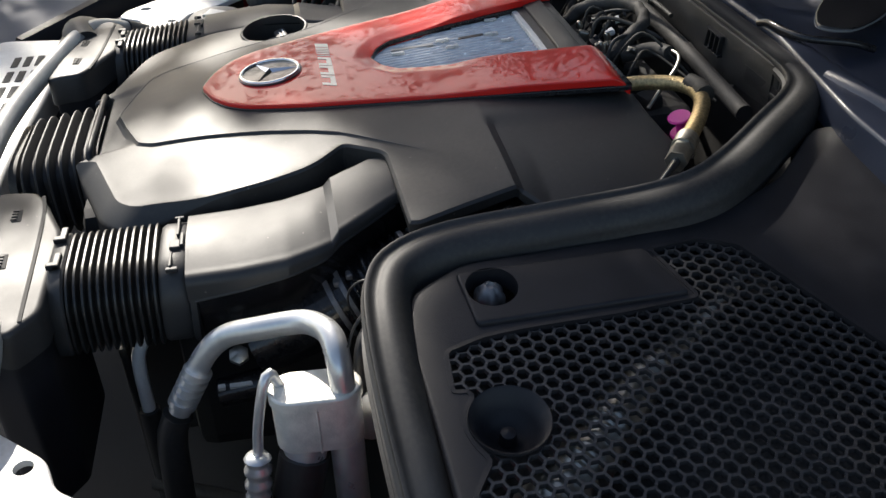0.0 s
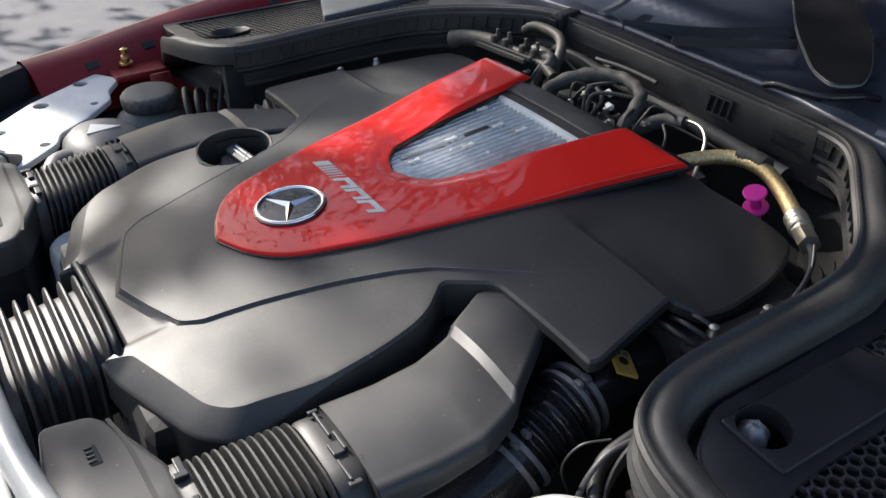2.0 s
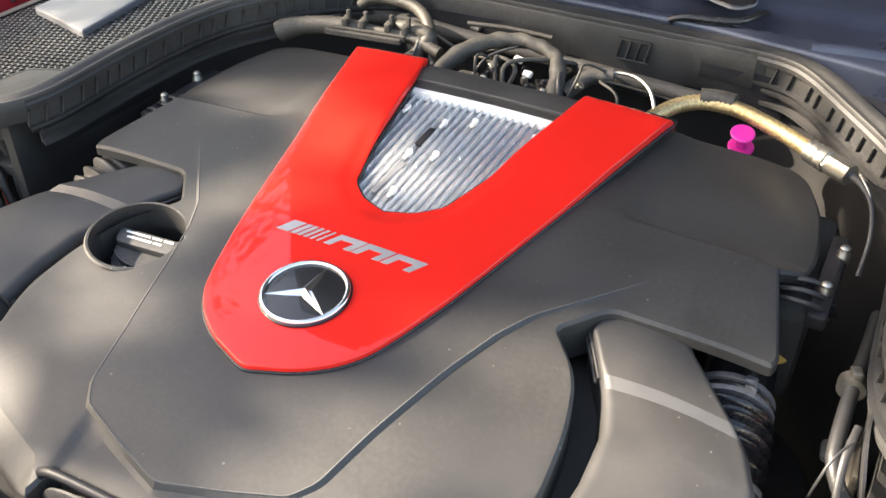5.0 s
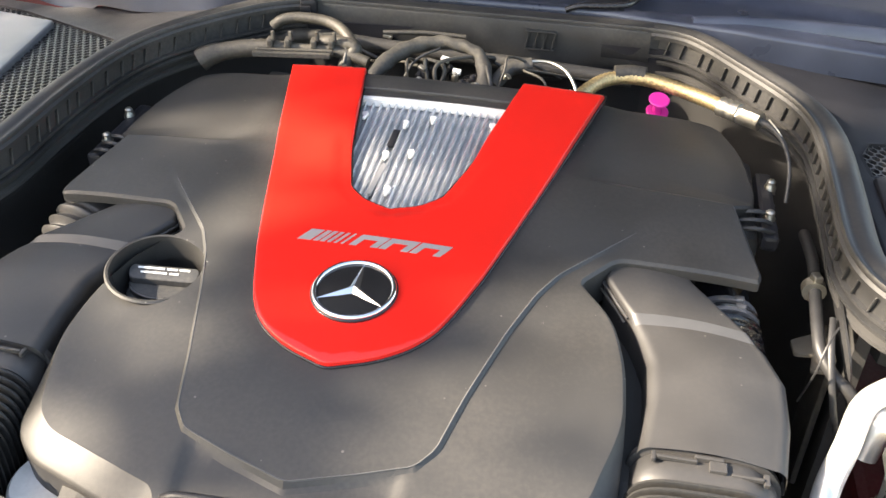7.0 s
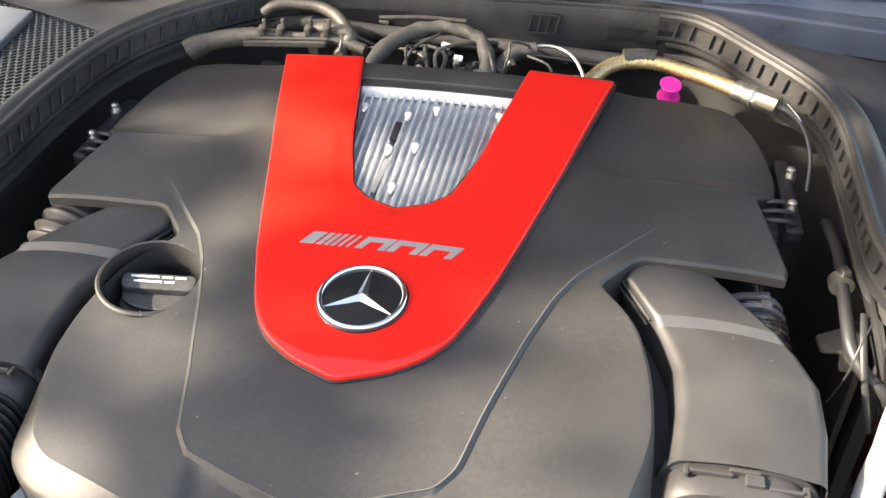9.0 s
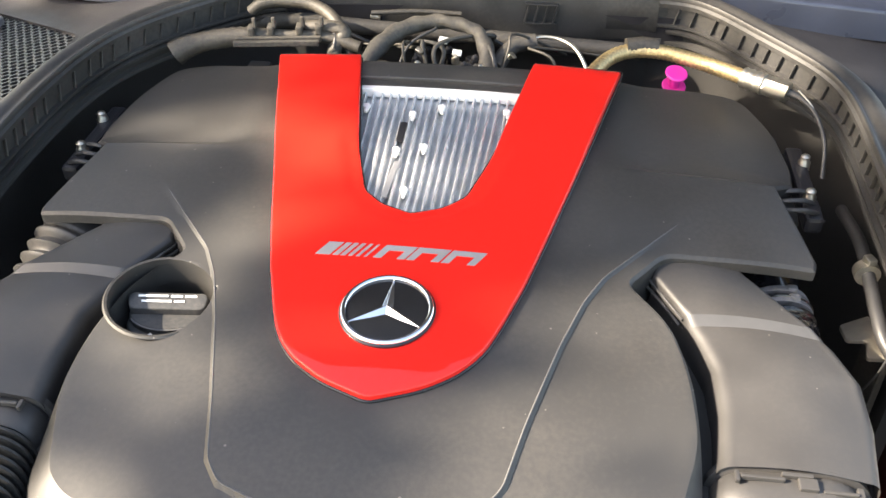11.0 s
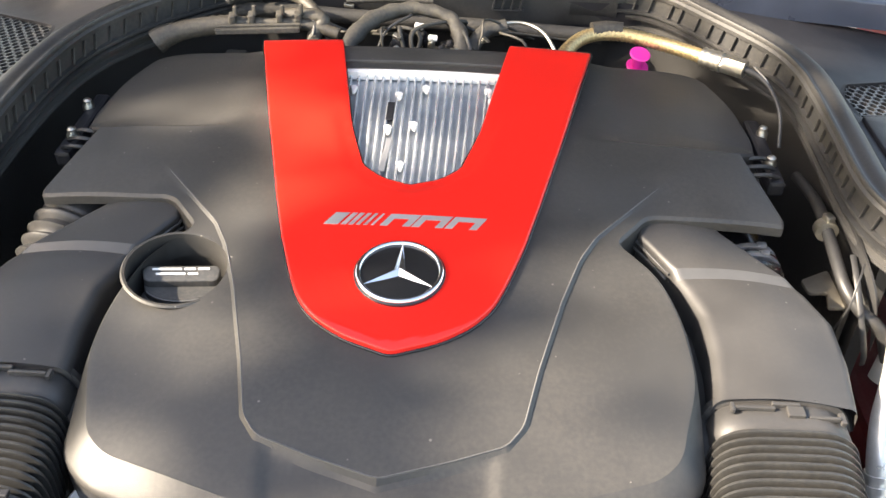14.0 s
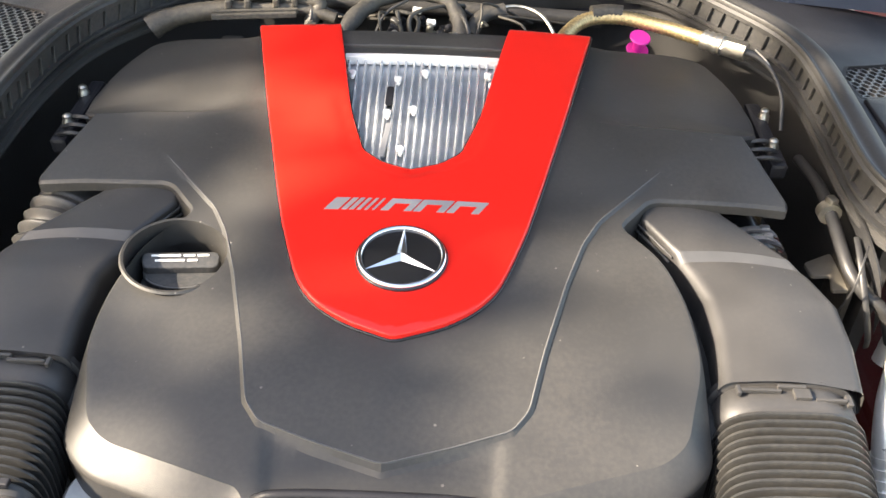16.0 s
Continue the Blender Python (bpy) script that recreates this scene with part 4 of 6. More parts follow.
def script_marks(th):
    """Silver slanted bars and blocks printed on the red trim."""
    lean = 0.0085
    y0, y1 = 0.0545, 0.0690

    def slab(x0, x1, a, b):
        vs = []
        for dz in (0.0, 0.0009):
            for x, t in ((x0, a), (x1, a), (x1, b), (x0, b)):
                y = y0 + (y1 - y0) * t
                px = x + lean * t
                vs.append((px, y, zc(px, y) + 0.0004 + dz))
        return mesh_of("mark", vs, [(4, 5, 6, 7), (0, 1, 5, 4), (1, 2, 6, 5), (2, 3, 7, 6), (3, 0, 4, 7)], False)
    bars = [(-0.0660, -0.0545)] + [(-0.0520 + 0.0062 * k, -0.0520 + 0.0062 * k + 0.0042 - 0.0006 * k) for k in range(5)]
    for x0, x1 in bars:
        part("slash_mark", slab(x0, x1, 0, 1), M_SILVER, th, "silver slanted bar")
    for x0, x1 in ((-0.0200, 0.0045), (0.0060, 0.0310), (0.0330, 0.0590)):
        part("block_mark", slab(x0, x1, 0.62, 1), M_SILVER, th, "silver printed bar")
        part("block_mark", slab(x0, x0 + 0.006, 0, 0.62), M_SILVER, th, "silver printed bar")
        part("block_mark", slab(x1 - 0.006, x1, 0, 0.62), M_SILVER, th, "silver printed bar")


engine_cover()


# ---- under and round the cover ----
def engine_mass():
    th = thing("engine_block", "black cast engine mass beneath the cover", "engine", (0, 0.05, 0.55))
    bm = bmesh.new()
    block(bm, (0.50, 0.44, 0.26), pose(0, 0.10, 0.715), 0.02)
    part("crankcase", bm, M_DARK, th)
    box_part("front_case", (0.34, 0.10, 0.30), pose(0, -0.15, 0.69), M_DARK, th, 0.02)
    for s in (-1, 1):
        bank = thing("cylinder_head", "black ribbed cylinder head beside the cover", "engine part", (s * 0.325, 0.25, 0.8), group="cylinder heads")
        box_part("casting", (0.075, 0.155, 0.10), pose(s * 0.300, 0.284, 0.812), M_DARK, bank, 0.012)
        box_part("rail", (0.016, 0.12, 0.016), pose(s * 0.342, 0.25, 0.868), M_BLACK, bank, 0.004)
        for k in range(6):
            box_part("fin", (0.012, 0.0025, 0.012), pose(s * 0.344, 0.195 + 0.02 * k, 0.868, 0, s * 20, 0), M_BLACK, bank, 0.0008)
        for x, y in ((0.342, 0.222), (0.347, 0.280)):
            me = lathe_mesh("bolt", [(0.006, -0.012), (0.006, -0.004), (0.0045, -0.002), (0.0045, 0.002), (0.003, 0.0035), (0.0001, 0.004)], pose(s * x, y, 0.882), 12)
            part("bolt", me, M_STEEL, bank, "bare silver bolt head")
        for k in range(3):
            w = tube_mesh("lead", spline([(s * 0.30, 0.20 + 0.012 * k, 0.873), (s * 0.325, 0.19 + 0.015 * k, 0.884), (s * 0.345, 0.20 + 0.014 * k, 0.875), (s * 0.355, 0.23, 0.85)], 0.006), 0.0022, 6)
            part("lead", w, M_RUBBER, bank)


def charge_cooler():
    th = thing("charge_cooler", "ribbed silver-grey intake cooler seen through the cover opening", "cooler", (0, 0.2, 0.86))
    h = lambda x, y: zc(x, y) - 0.016
    part("core_plate", shell("core_plate", rounded([(0.10, 0.306), (0.09, 0.1), (-0.09, 0.1), (-0.10, 0.306)], 0.004, 0.01), h, step=0.015, bevel=0.002, depth=0.01), M_COOLER, th)
    for k in range(23):
        x = -0.0902 + 0.0082 * k
        fan = 0.012 * (x / 0.09)
        y0 = 0.106 + max(0, abs(x) - 0.03) * 0.55
        vs, fs = [], []
        n = 8
        for j in range(n + 1):
            y = y0 + (0.299 - y0) * j / n
            px = x - fan * (0.3 - y) / 0.2 + 0.0002 * math.sin(k * 5 + j)
            z = h(px, y)
            for dx, dz in ((-0.0016, 0), (-0.0009, 0.0055), (0.0, 0.0064), (0.0009, 0.0055), (0.0016, 0)):
                vs.append((px + dx, y, z + dz))
        for j in range(n):
            for q in range(4):
                a = j * 5 + q
                fs.append((a, a + 1, a + 6, a + 5))
        part("rib", mesh_of("rib", vs, fs), M_COOLRIB, th)
    part("header_strip", shell("header_strip", rounded([(0.086, 0.304), (0.086, 0.297), (-0.086, 0.297), (-0.086, 0.304)], 0.001, 0.006), lambda x, y: zc(x, y) - 0.006, step=0.01, bevel=0.0008, depth=0.008), M_WHITE, th, "pale header strip")
    for x, y in ((-0.022, 0.262), (0.004, 0.275), (-0.028, 0.205), (-0.004, 0.212), (-0.012, 0.150), (-0.068, 0.272), (0.070, 0.258), (0.066, 0.275)):
        bm = bmesh.new()
        block(bm, (0.006, 0.007, 0.006), pose(x, y, h(x, y) + 0.006, 5, 0, 20), 0.0015)
        block(bm, (0.003, 0.012, 0.003), pose(x + 0.002, y - 0.006, h(x, y) + 0.008, 5, 0, -8), 0.001)
        part("clip", bm, M_WHITE, th, "pale plastic clip")
    box_part("gap", (0.007, 0.03, 0.003), pose(-0.028, 0.235, h(-0.028, 0.235) + 0.0052, 5, 0, 0), M_BLACK, th, 0.001)
    box_part("yellowed_strip", (0.006, 0.05, 0.003), pose(-0.026, 0.165, h(-0.026, 0.165) + 0.0055, 5, 0, -4), M_PALE, th, 0.001)


def oil_cap():
    th = thing("oil_filler_cap", "black oil filler cap with pale printing deep in its bore", "oil cap", (-0.18, 0.01, 0.84))
    m = pose(-0.179, 0.0125, 0.8475, 4.6, 4.4, 10)
    oval = m @ Matrix.Diagonal((1, 0.66, 1, 1))
    part("neck", lathe_mesh("neck", [(0.0385, -0.03), (0.0385, 0.000), (0.034, 0.002), (0.033, -0.004)], pose(-0.1765, 0.0085, 0.842, 4.6, 4.4, 0), 40), M_BLACK, th)
    # an oval drum, a smaller step on it and the bar-shaped grip across its top
    rim = part("flange", lathe_mesh("flange", [(0.0325, -0.006), (0.0325, 0.009), (0.031, 0.0115), (0.027, 0.0125), (0.0001, 0.013)], oval, 48), M_CAP, th)
    part("step", lathe_mesh("step", [(0.0300, 0.011), (0.0300, 0.0175), (0.0285, 0.019), (0.0001, 0.019)], oval @ pose(0, 0.007, 0), 48), M_CAP, rim)
    grip = part("grip", shell("grip", rounded([(-0.031, 0.012), (-0.028, 0.016), (0.028, 0.016), (0.031, 0.012), (0.029, 0.001), (-0.029, 0.001)], 0.004, 0.003), lambda x, y: 0.0265 + 0.25 * (y - 0.006), step=0.006, bevel=0.0015, depth=0.010, turns=3), M_CAP, th)
    grip.data.transform(m)

    def arc(rad, cy, a0, a1, z, r):
        pts = [oval @ Vector((rad * math.cos(radians(q)), cy + rad * math.sin(radians(q)), z)) for q in np.linspace(a0, a1, 18)]
        part("rim_line", tube_mesh("rim_line", pts, r, 6, squash=0.4), M_EDGE, rim)
    arc(0.0297, 0.007, -155, -25, 0.0186, 0.0008)
    arc(0.0318, 0.0, -145, -35, 0.0114, 0.0008)
    for x0, x1, y in ((-0.023, 0.000, 0.0120), (0.002, 0.011, 0.0120), (0.013, 0.022, 0.0120), (-0.020, 0.003, 0.0075), (0.005, 0.013, 0.0075)):
        box_part("print_bar", (x1 - x0, 0.0018, 0.0005), m @ pose((x0 + x1) / 2, y, 0.0269 + 0.25 * (y - 0.006), 14, 0, 0), M_PRINT, grip, 0)
    sign = mesh_of("sign", [m @ Vector(q) for q in ((-0.015, -0.0185, 0.0134), (-0.007, -0.0190, 0.0134), (-0.011, -0.0130, 0.0137), (-0.015, -0.0185, 0.0110), (-0.007, -0.0190, 0.0110), (-0.011, -0.0130, 0.0110))], [(0, 1, 2), (0, 3, 4, 1), (1, 4, 5, 2), (2, 5, 3, 0)], False)
    part("print_sign", sign, M_PRINT, rim, "pale triangular print")
    for x in (0.0005, 0.0062):
        box_part("print_bar", (0.0048, 0.0050, 0.0012), m @ pose(x, -0.0165, 0.0132), M_PRINT, rim, 0)


def hold(y, keys, col):
    ys = [k[0] for k in keys]
    return float(np.interp(y, ys, [k[col] for k in keys]))


def intake_duct(s):
    """Moulded air duct: a flat rear end, a broad rounded middle and a collar at its front."""
    th = thing("intake_duct", "satin black plastic intake duct curving forward beside the cover", "air duct", (s * 0.28, 0.0, 0.8), group="intake ducts")
    # y, inner x, outer x, top z
    keys = [(-0.108, 0.2305, 0.3345, 0.866), (-0.085, 0.2335, 0.338, 0.868), (-0.04, 0.238, 0.343, 0.872), (0.0, 0.2365, 0.342, 0.8755), (0.03, 0.2265, 0.330, 0.8768), (0.0384, 0.2235, 0.325, 0.8768), (0.0456, 0.2200, 0.317, 0.8822), (0.07, 0.2065, 0.297, 0.8838), (0.085, 0.1975, 0.285, 0.8850), (0.10, 0.199, 0.272, 0.8862), (0.120, 0.202, 0.262, 0.887)]
    ys = sorted([y for y in np.linspace(-0.085, 0.12, 42) if not 0.0345 < y < 0.0495] + [0.0360, 0.0372, 0.0384, 0.0456, 0.0466, 0.0478])
    skirt = [(-0.108, 0.026), (-0.074, 0.021), (-0.03, 0.016), (0.04, 0.010), (0.12, 0.008)]
    nu, r_in, r_out = 36, 0.011, 0.010
    vs, fs = [], []
    for y in ys:
        a, b, z = hold(y, keys, 1), hold(y, keys, 2), hold(y, keys, 3)
        rear = smoothstep(0.02, 0.06, y)
        low = hold(y, skirt, 1)
        drop_out = min(r_out, low)
        row = [(a - 0.001, z - 0.046), (a, z - 0.020)]
        ri = r_in * (1 - 0.55 * rear)
        for k in range(8):
            q = math.pi / 2 * k / 7
            row.append((a + ri * (1 - math.cos(q)), z - ri * (1 - math.sin(q))))
        for k in range(1, nu - 17):
            q = k / (nu - 17)
            row.append((a + ri + (b - r_out - a - ri) * q, z + (0.0035 - 0.002 * rear) * math.sin(math.pi * q) - 0.004 * q * q))
        for k in range(8):
            q = math.pi / 2 * k / 7
            row.append((b - r_out + r_out * math.sin(q), z - 0.004 - drop_out * (1 - math.cos(q))))
        row += [(b + 0.0006, z - 0.004 - low), (b - 0.003, z - 0.006 - low)]
        vs += [(s * x, y, zz) for x, zz in row]
    m = len(row)
    for i in range(len(ys) - 1):
        for k in range(m - 1):
            p = i * m + k
            fs.append((p, p + 1, p + m + 1, p + m) if s < 0 else (p, p + m, p + m + 1, p + 1))
    n = len(ys) - 1
    fs.append(tuple(n * m + k for k in range(m)))
    me = mesh_of("duct_body", vs, fs)
    me.materials.append(M_DUCT)
    me.materials.append(M_FACET)
    # the forward-facing step takes the lighter copy, its sky sheen put into the colour
    for f in me.polygons:
        y = f.center.y
        if 0.0384 < y < 0.0456 and abs(f.normal.z) > 0.35:
            f.material_index = 1
    me.set_sharp_from_angle(angle=radians(20))
    part("duct_body", me, M_DUCT, th)
    for dx, dz, r in ((-0.0012, -0.0075, 0.0012), (-0.0030, -0.0125, 0.0014)):
        ledge = spline([(s * (hold(y, keys, 1) + dx), y, hold(y, keys, 3) + dz) for y in np.linspace(0.046, 0.100, 8)], 0.006)
        part("edge_rib", tube_mesh("edge_rib", ledge, r, 6), M_FACET, th)
    edge = spline([(s * (hold(y, keys, 2) - 0.001), y, hold(y, keys, 3) - 0.006 - hold(y, skirt, 1)) for y in np.linspace(-0.08, 0.10, 14)], 0.01)
    part("lower_seam", tube_mesh("lower_seam", edge, 0.0014, 8), M_FACET, th)
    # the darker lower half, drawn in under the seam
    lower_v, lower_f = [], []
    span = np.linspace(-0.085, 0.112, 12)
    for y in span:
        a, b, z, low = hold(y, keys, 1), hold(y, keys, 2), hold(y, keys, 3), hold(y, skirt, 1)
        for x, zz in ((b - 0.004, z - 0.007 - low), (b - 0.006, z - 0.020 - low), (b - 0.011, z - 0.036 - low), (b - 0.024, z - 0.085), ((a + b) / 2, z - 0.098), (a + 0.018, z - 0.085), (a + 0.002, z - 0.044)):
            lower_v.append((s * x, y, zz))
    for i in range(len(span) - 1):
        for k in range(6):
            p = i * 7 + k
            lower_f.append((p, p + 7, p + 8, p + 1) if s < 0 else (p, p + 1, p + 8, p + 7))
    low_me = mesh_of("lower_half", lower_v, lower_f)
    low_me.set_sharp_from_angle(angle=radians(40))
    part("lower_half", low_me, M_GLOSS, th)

    def section(y0, y1, grow, tilt, zoff=0.0, rings=None):
        """A rounded-rectangular sleeve round the duct line between two y, with its own rib profile."""
        nseg = 40
        v, f = [], []
        rows_ = rings or [(0, grow - 0.002), (0.15, grow), (0.85, grow), (1, grow - 0.002)]
        for tt, g in rows_:
            y = y0 + (y1 - y0) * tt
            fwd = max(0.0, -0.108 - y)
            cx, hw, zt, hh = 0.2825 - 0.12 * fwd, 0.052, 0.866 - 0.08 * fwd + zoff, 0.036
            for k in range(nseg):
                a = 2 * math.pi * k / nseg
                c, q = math.cos(a), math.sin(a)
                x = cx + math.copysign(abs(c) ** 0.5, c) * (hw + g)
                z = zt - hh + math.copysign(abs(q) ** 0.62, q) * (hh + g) - 0.007 * smoothstep(0.1, 1, c)
                v.append((s * x, y + 0.02 * tilt * (x - cx) + 0.05 * (z - zt), z))
        m_ = len(rows_)
        for i in range(m_ - 1):
            for k in range(nseg):
                j = (k + 1) % nseg
                q4 = (i * nseg + k, i * nseg + j, i * nseg + nseg + j, i * nseg + nseg + k)
                f.append(q4 if s * (y1 - y0) < 0 else q4[::-1])
        f += [tuple(range(nseg)), tuple((m_ - 1) * nseg + k for k in range(nseg))]
        me2 = mesh_of("sleeve", v, f)
        bm = bmesh.new()
        bm.from_mesh(me2)
        bmesh.ops.recalc_face_normals(bm, faces=bm.faces)
        bm.to_mesh(me2)
        bm.free()
        me2.set_sharp_from_angle(angle=radians(45))
        return me2
    part("collar", section(-0.077, -0.084, 0.0035, 0), M_DUCT, th)
    part("collar", section(-0.084, -0.108, 0.0008, 0), M_DUCT, th)
    bx = 0.2825
    clip = thing("hose_clip", "black plastic latch clip on the duct collar", "clip", (s * bx, -0.09, 0.868))
    for dx, dy, w, d in ((-0.022, -0.0925, 0.028, 0.0025), (0.006, -0.0945, 0.012, 0.009), (0.026, -0.0975, 0.022, 0.0025), (0.0, -0.0885, 0.02, 0.003), (0.039, -0.096, 0.004, 0.010), (-0.038, -0.0925, 0.003, 0.008)):
        box_part("latch", (w, d, 0.004), pose(s * (bx + dx), dy, 0.8685 - 0.09 * max(0, dx) - 0.02 * abs(dx)), M_DUCT, clip, 0.0008)
    bellows = thing("duct_bellows", "black ribbed rubber bellows between duct and filter box", "bellows", (s * 0.27, -0.15, 0.82), group="duct bellows")
    wave = []
    count = 12
    for k in range(count):
        for tt, g in ((0.0, -0.0065), (0.22, -0.0065), (0.34, 0.0008), (0.46, 0.0026), (0.72, 0.0026), (0.84, 0.0008), (0.96, -0.0065)):
            wave.append(((k + tt) / count, g))
    wave.append((1.0, -0.0065))
    part("bellows_skin", section(-0.108, -0.188, 0, 1, rings=wave), M_BELLOWS, bellows)
    part("end_cuff", section(-0.188, -0.202, 0.003, 1), M_DUCT, bellows)
    for dx in (-0.03, 0.012):
        box_part("cuff_latch", (0.022, 0.006, 0.004), pose(s * (0.273 + dx), -0.194, 0.8635), M_BLACK, bellows, 0.001)
        box_part("cuff_latch", (0.006, 0.011, 0.005), pose(s * (0.273 + dx + 0.008), -0.196, 0.864), M_BLACK, bellows, 0.001)


def filter_box(s):
    th = thing("air_filter_box", "grey-black plastic air filter box with slotted lid at the bay front", "filter box", (s * 0.25, -0.24, 0.8), group="air filter boxes")
    o = rounded([(s * 0.143, -0.272), (s * 0.150, -0.233), (s * 0.168, -0.222), (s * 0.232, -0.198), (s * 0.345, -0.200), (s * 0.372, -0.222), (s * 0.352, -0.262), (s * 0.26, -0.288)], 0.008, 0.005)
    h = lambda x, y: 0.862 - 0.05 * max(0, abs(x) - 0.2) - 0.25 * max(0, -0.262 - y)
    part("lid", shell("lid", o, h, step=0.012, bevel=0.005, depth=0.03), M_DUCT, th)
    part("case", shell("case", inset(o if area2(o) > 0 else o[::-1], 0.004), lambda x, y: h(x, y) - 0.03, step=0.03, bevel=0.003, depth=0.16), M_BLACK, th)
    groove = spline([(s * 0.163, -0.2245, h(0.163, -0.22) + 0.0004), (s * 0.21, -0.218, h(0.21, -0.22) + 0.0004), (s * 0.355, -0.214, h(0.355, -0.22) + 0.0002)], 0.01)
    part("lid_groove", sweep_mesh("lid_groove", groove, [(-0.0016, -0.003), (-0.0016, 0.0006), (0.0016, 0.0006), (0.0016, -0.003)]), M_DARK, th)
    for x in (0.195, 0.268):
        slot = part("slot", prism("slot", rounded([(s * (x - 0.011), -0.2395), (s * (x + 0.011), -0.238), (s * (x + 0.011), -0.2465), (s * (x - 0.011), -0.248)], 0.001, 0.003), lambda px, py: h(px, py) + 0.0006, 0.003, 0.0004), M_DARK, th)
        for k in range(4):
            box_part("slot_tooth", (0.0018, 0.0055, 0.002), pose(s * (x - 0.0075 + 0.005 * k), -0.2448, h(x, -0.24) + 0.0008), M_DUCT, slot, 0.0004)
    tube = tube_mesh("front_snorkel", spline([(s * 0.30, -0.25, 0.845), (s * 0.33, -0.262, 0.85), (s * 0.38, -0.262, 0.838), (s * 0.44, -0.25, 0.81)], 0.01), 0.022, 16)
    if s < 0:
        part("front_snorkel", tube, M_DUCT, th)


def centre_bellows():
    th = thing("centre_bellows", "black ribbed air bellows at the front of the engine cover", "bellows", (0, -0.23, 0.8))
    wave = []
    for k in range(6):
        for tt, g in ((0.0, -0.007), (0.26, -0.007), (0.42, 0.003), (0.5, 0.0046), (0.62, 0.0046), (0.70, 0.003), (0.84, -0.007)):
            wave.append(((k + tt) / 6, g))
    wave.append((1, -0.006))
    nseg, v, f = 44, [], []
    rows_ = [(-0.03, 0.0), *wave, (1.02, 0.0), (1.12, 0.0)]
    for tt, g in rows_:
        y = -0.192 - 0.082 * tt
        for k in range(nseg):
            a = 2 * math.pi * k / nseg
            c, q = math.cos(a), math.sin(a)
            v.append((math.copysign(abs(c) ** 0.45, c) * (0.073 + g), y, 0.812 - 0.06 * max(0, tt) * 0.2 + math.copysign(abs(q) ** 0.5, q) * (0.046 + g)))
    m_ = len(rows_)
    for i in range(m_ - 1):
        for k in range(nseg):
            j = (k + 1) % nseg
            f.append((i * nseg + k, i * nseg + j, i * nseg + nseg + j, i * nseg + nseg + k))
    f += [tuple(range(nseg))[::-1], tuple((m_ - 1) * nseg + k for k in range(nseg))]
    me = mesh_of("bellows_skin", v, f)
    me.set_sharp_from_angle(angle=radians(40))
    part("bellows_skin", me, M_DUCT, th)
    lip = spline([(-0.078, -0.196, 0.80), (-0.078, -0.195, 0.845), (-0.070, -0.194, 0.862), (0, -0.193, 0.8645), (0.070, -0.194, 0.862), (0.078, -0.195, 0.845), (0.078, -0.196, 0.80)], 0.006)
    part("mouth_lip", tube_mesh("mouth_lip", lip, 0.0035, 8), M_BLACK, th)


def front_bar():
    th = thing("front_crossbar", "glossy grey tube crossbar along the front of the bay", "crossbar", (0, -0.29, 0.84))
    path = spline([(-0.46, -0.19, 0.80), (-0.40, -0.225, 0.835), (-0.34, -0.25, 0.853), (-0.224, -0.272, 0.858), (-0.1, -0.29, 0.860), (0.0, -0.298, 0.860), (0.1, -0.296, 0.860), (0.2, -0.287, 0.859), (0.30, -0.264, 0.857), (0.36, -0.238, 0.852), (0.43, -0.235, 0.835), (0.50, -0.25, 0.80)], 0.012)
    part("tube", tube_mesh("tube", path, 0.0115, 16), M_BAR, th)
    for sx in (-1, 1):
        part("end_sleeve", tube_mesh("end_sleeve", path[:5] if sx < 0 else path[-5:], 0.0142, 16), M_RUBBER, th, "black rubber end sleeve")
        box_part("foot", (0.03, 0.02, 0.05), pose(sx * 0.30, -0.272, 0.832), M_BLACK, th, 0.004)
    slam = thing("radiator_panel", "pale slotted radiator support panel ahead of the crossbar", "radiator panel", (0, -0.36, 0.8))
    o = rounded([(-0.42, -0.28), (-0.2, -0.295), (0, -0.305), (0.2, -0.30), (0.40, -0.27), (0.44, -0.40), (0.0, -0.47), (-0.44, -0.40)], 0.02, 0.012)
    part("top_plate", shell("top_plate", o, lambda x, y: 0.815 - 0.3 * max(0, -0.40 - y), step=0.03, bevel=0.006, depth=0.03), M_ZINCPANEL, slam)
    for k in range(14):
        x = -0.36 + 0.055 * k
        for r in range(3):
            part("slot", prism("slot", rounded([(x, -0.330 - 0.016 * r), (x + 0.04, -0.330 - 0.016 * r), (x + 0.04, -0.320 - 0.016 * r), (x, -0.320 - 0.016 * r)], 0.002, 0.004), lambda a, b: 0.8155 - 0.3 * max(0, -0.40 - b), 0.002, 0.0005, 0.02), M_DARK, slam)


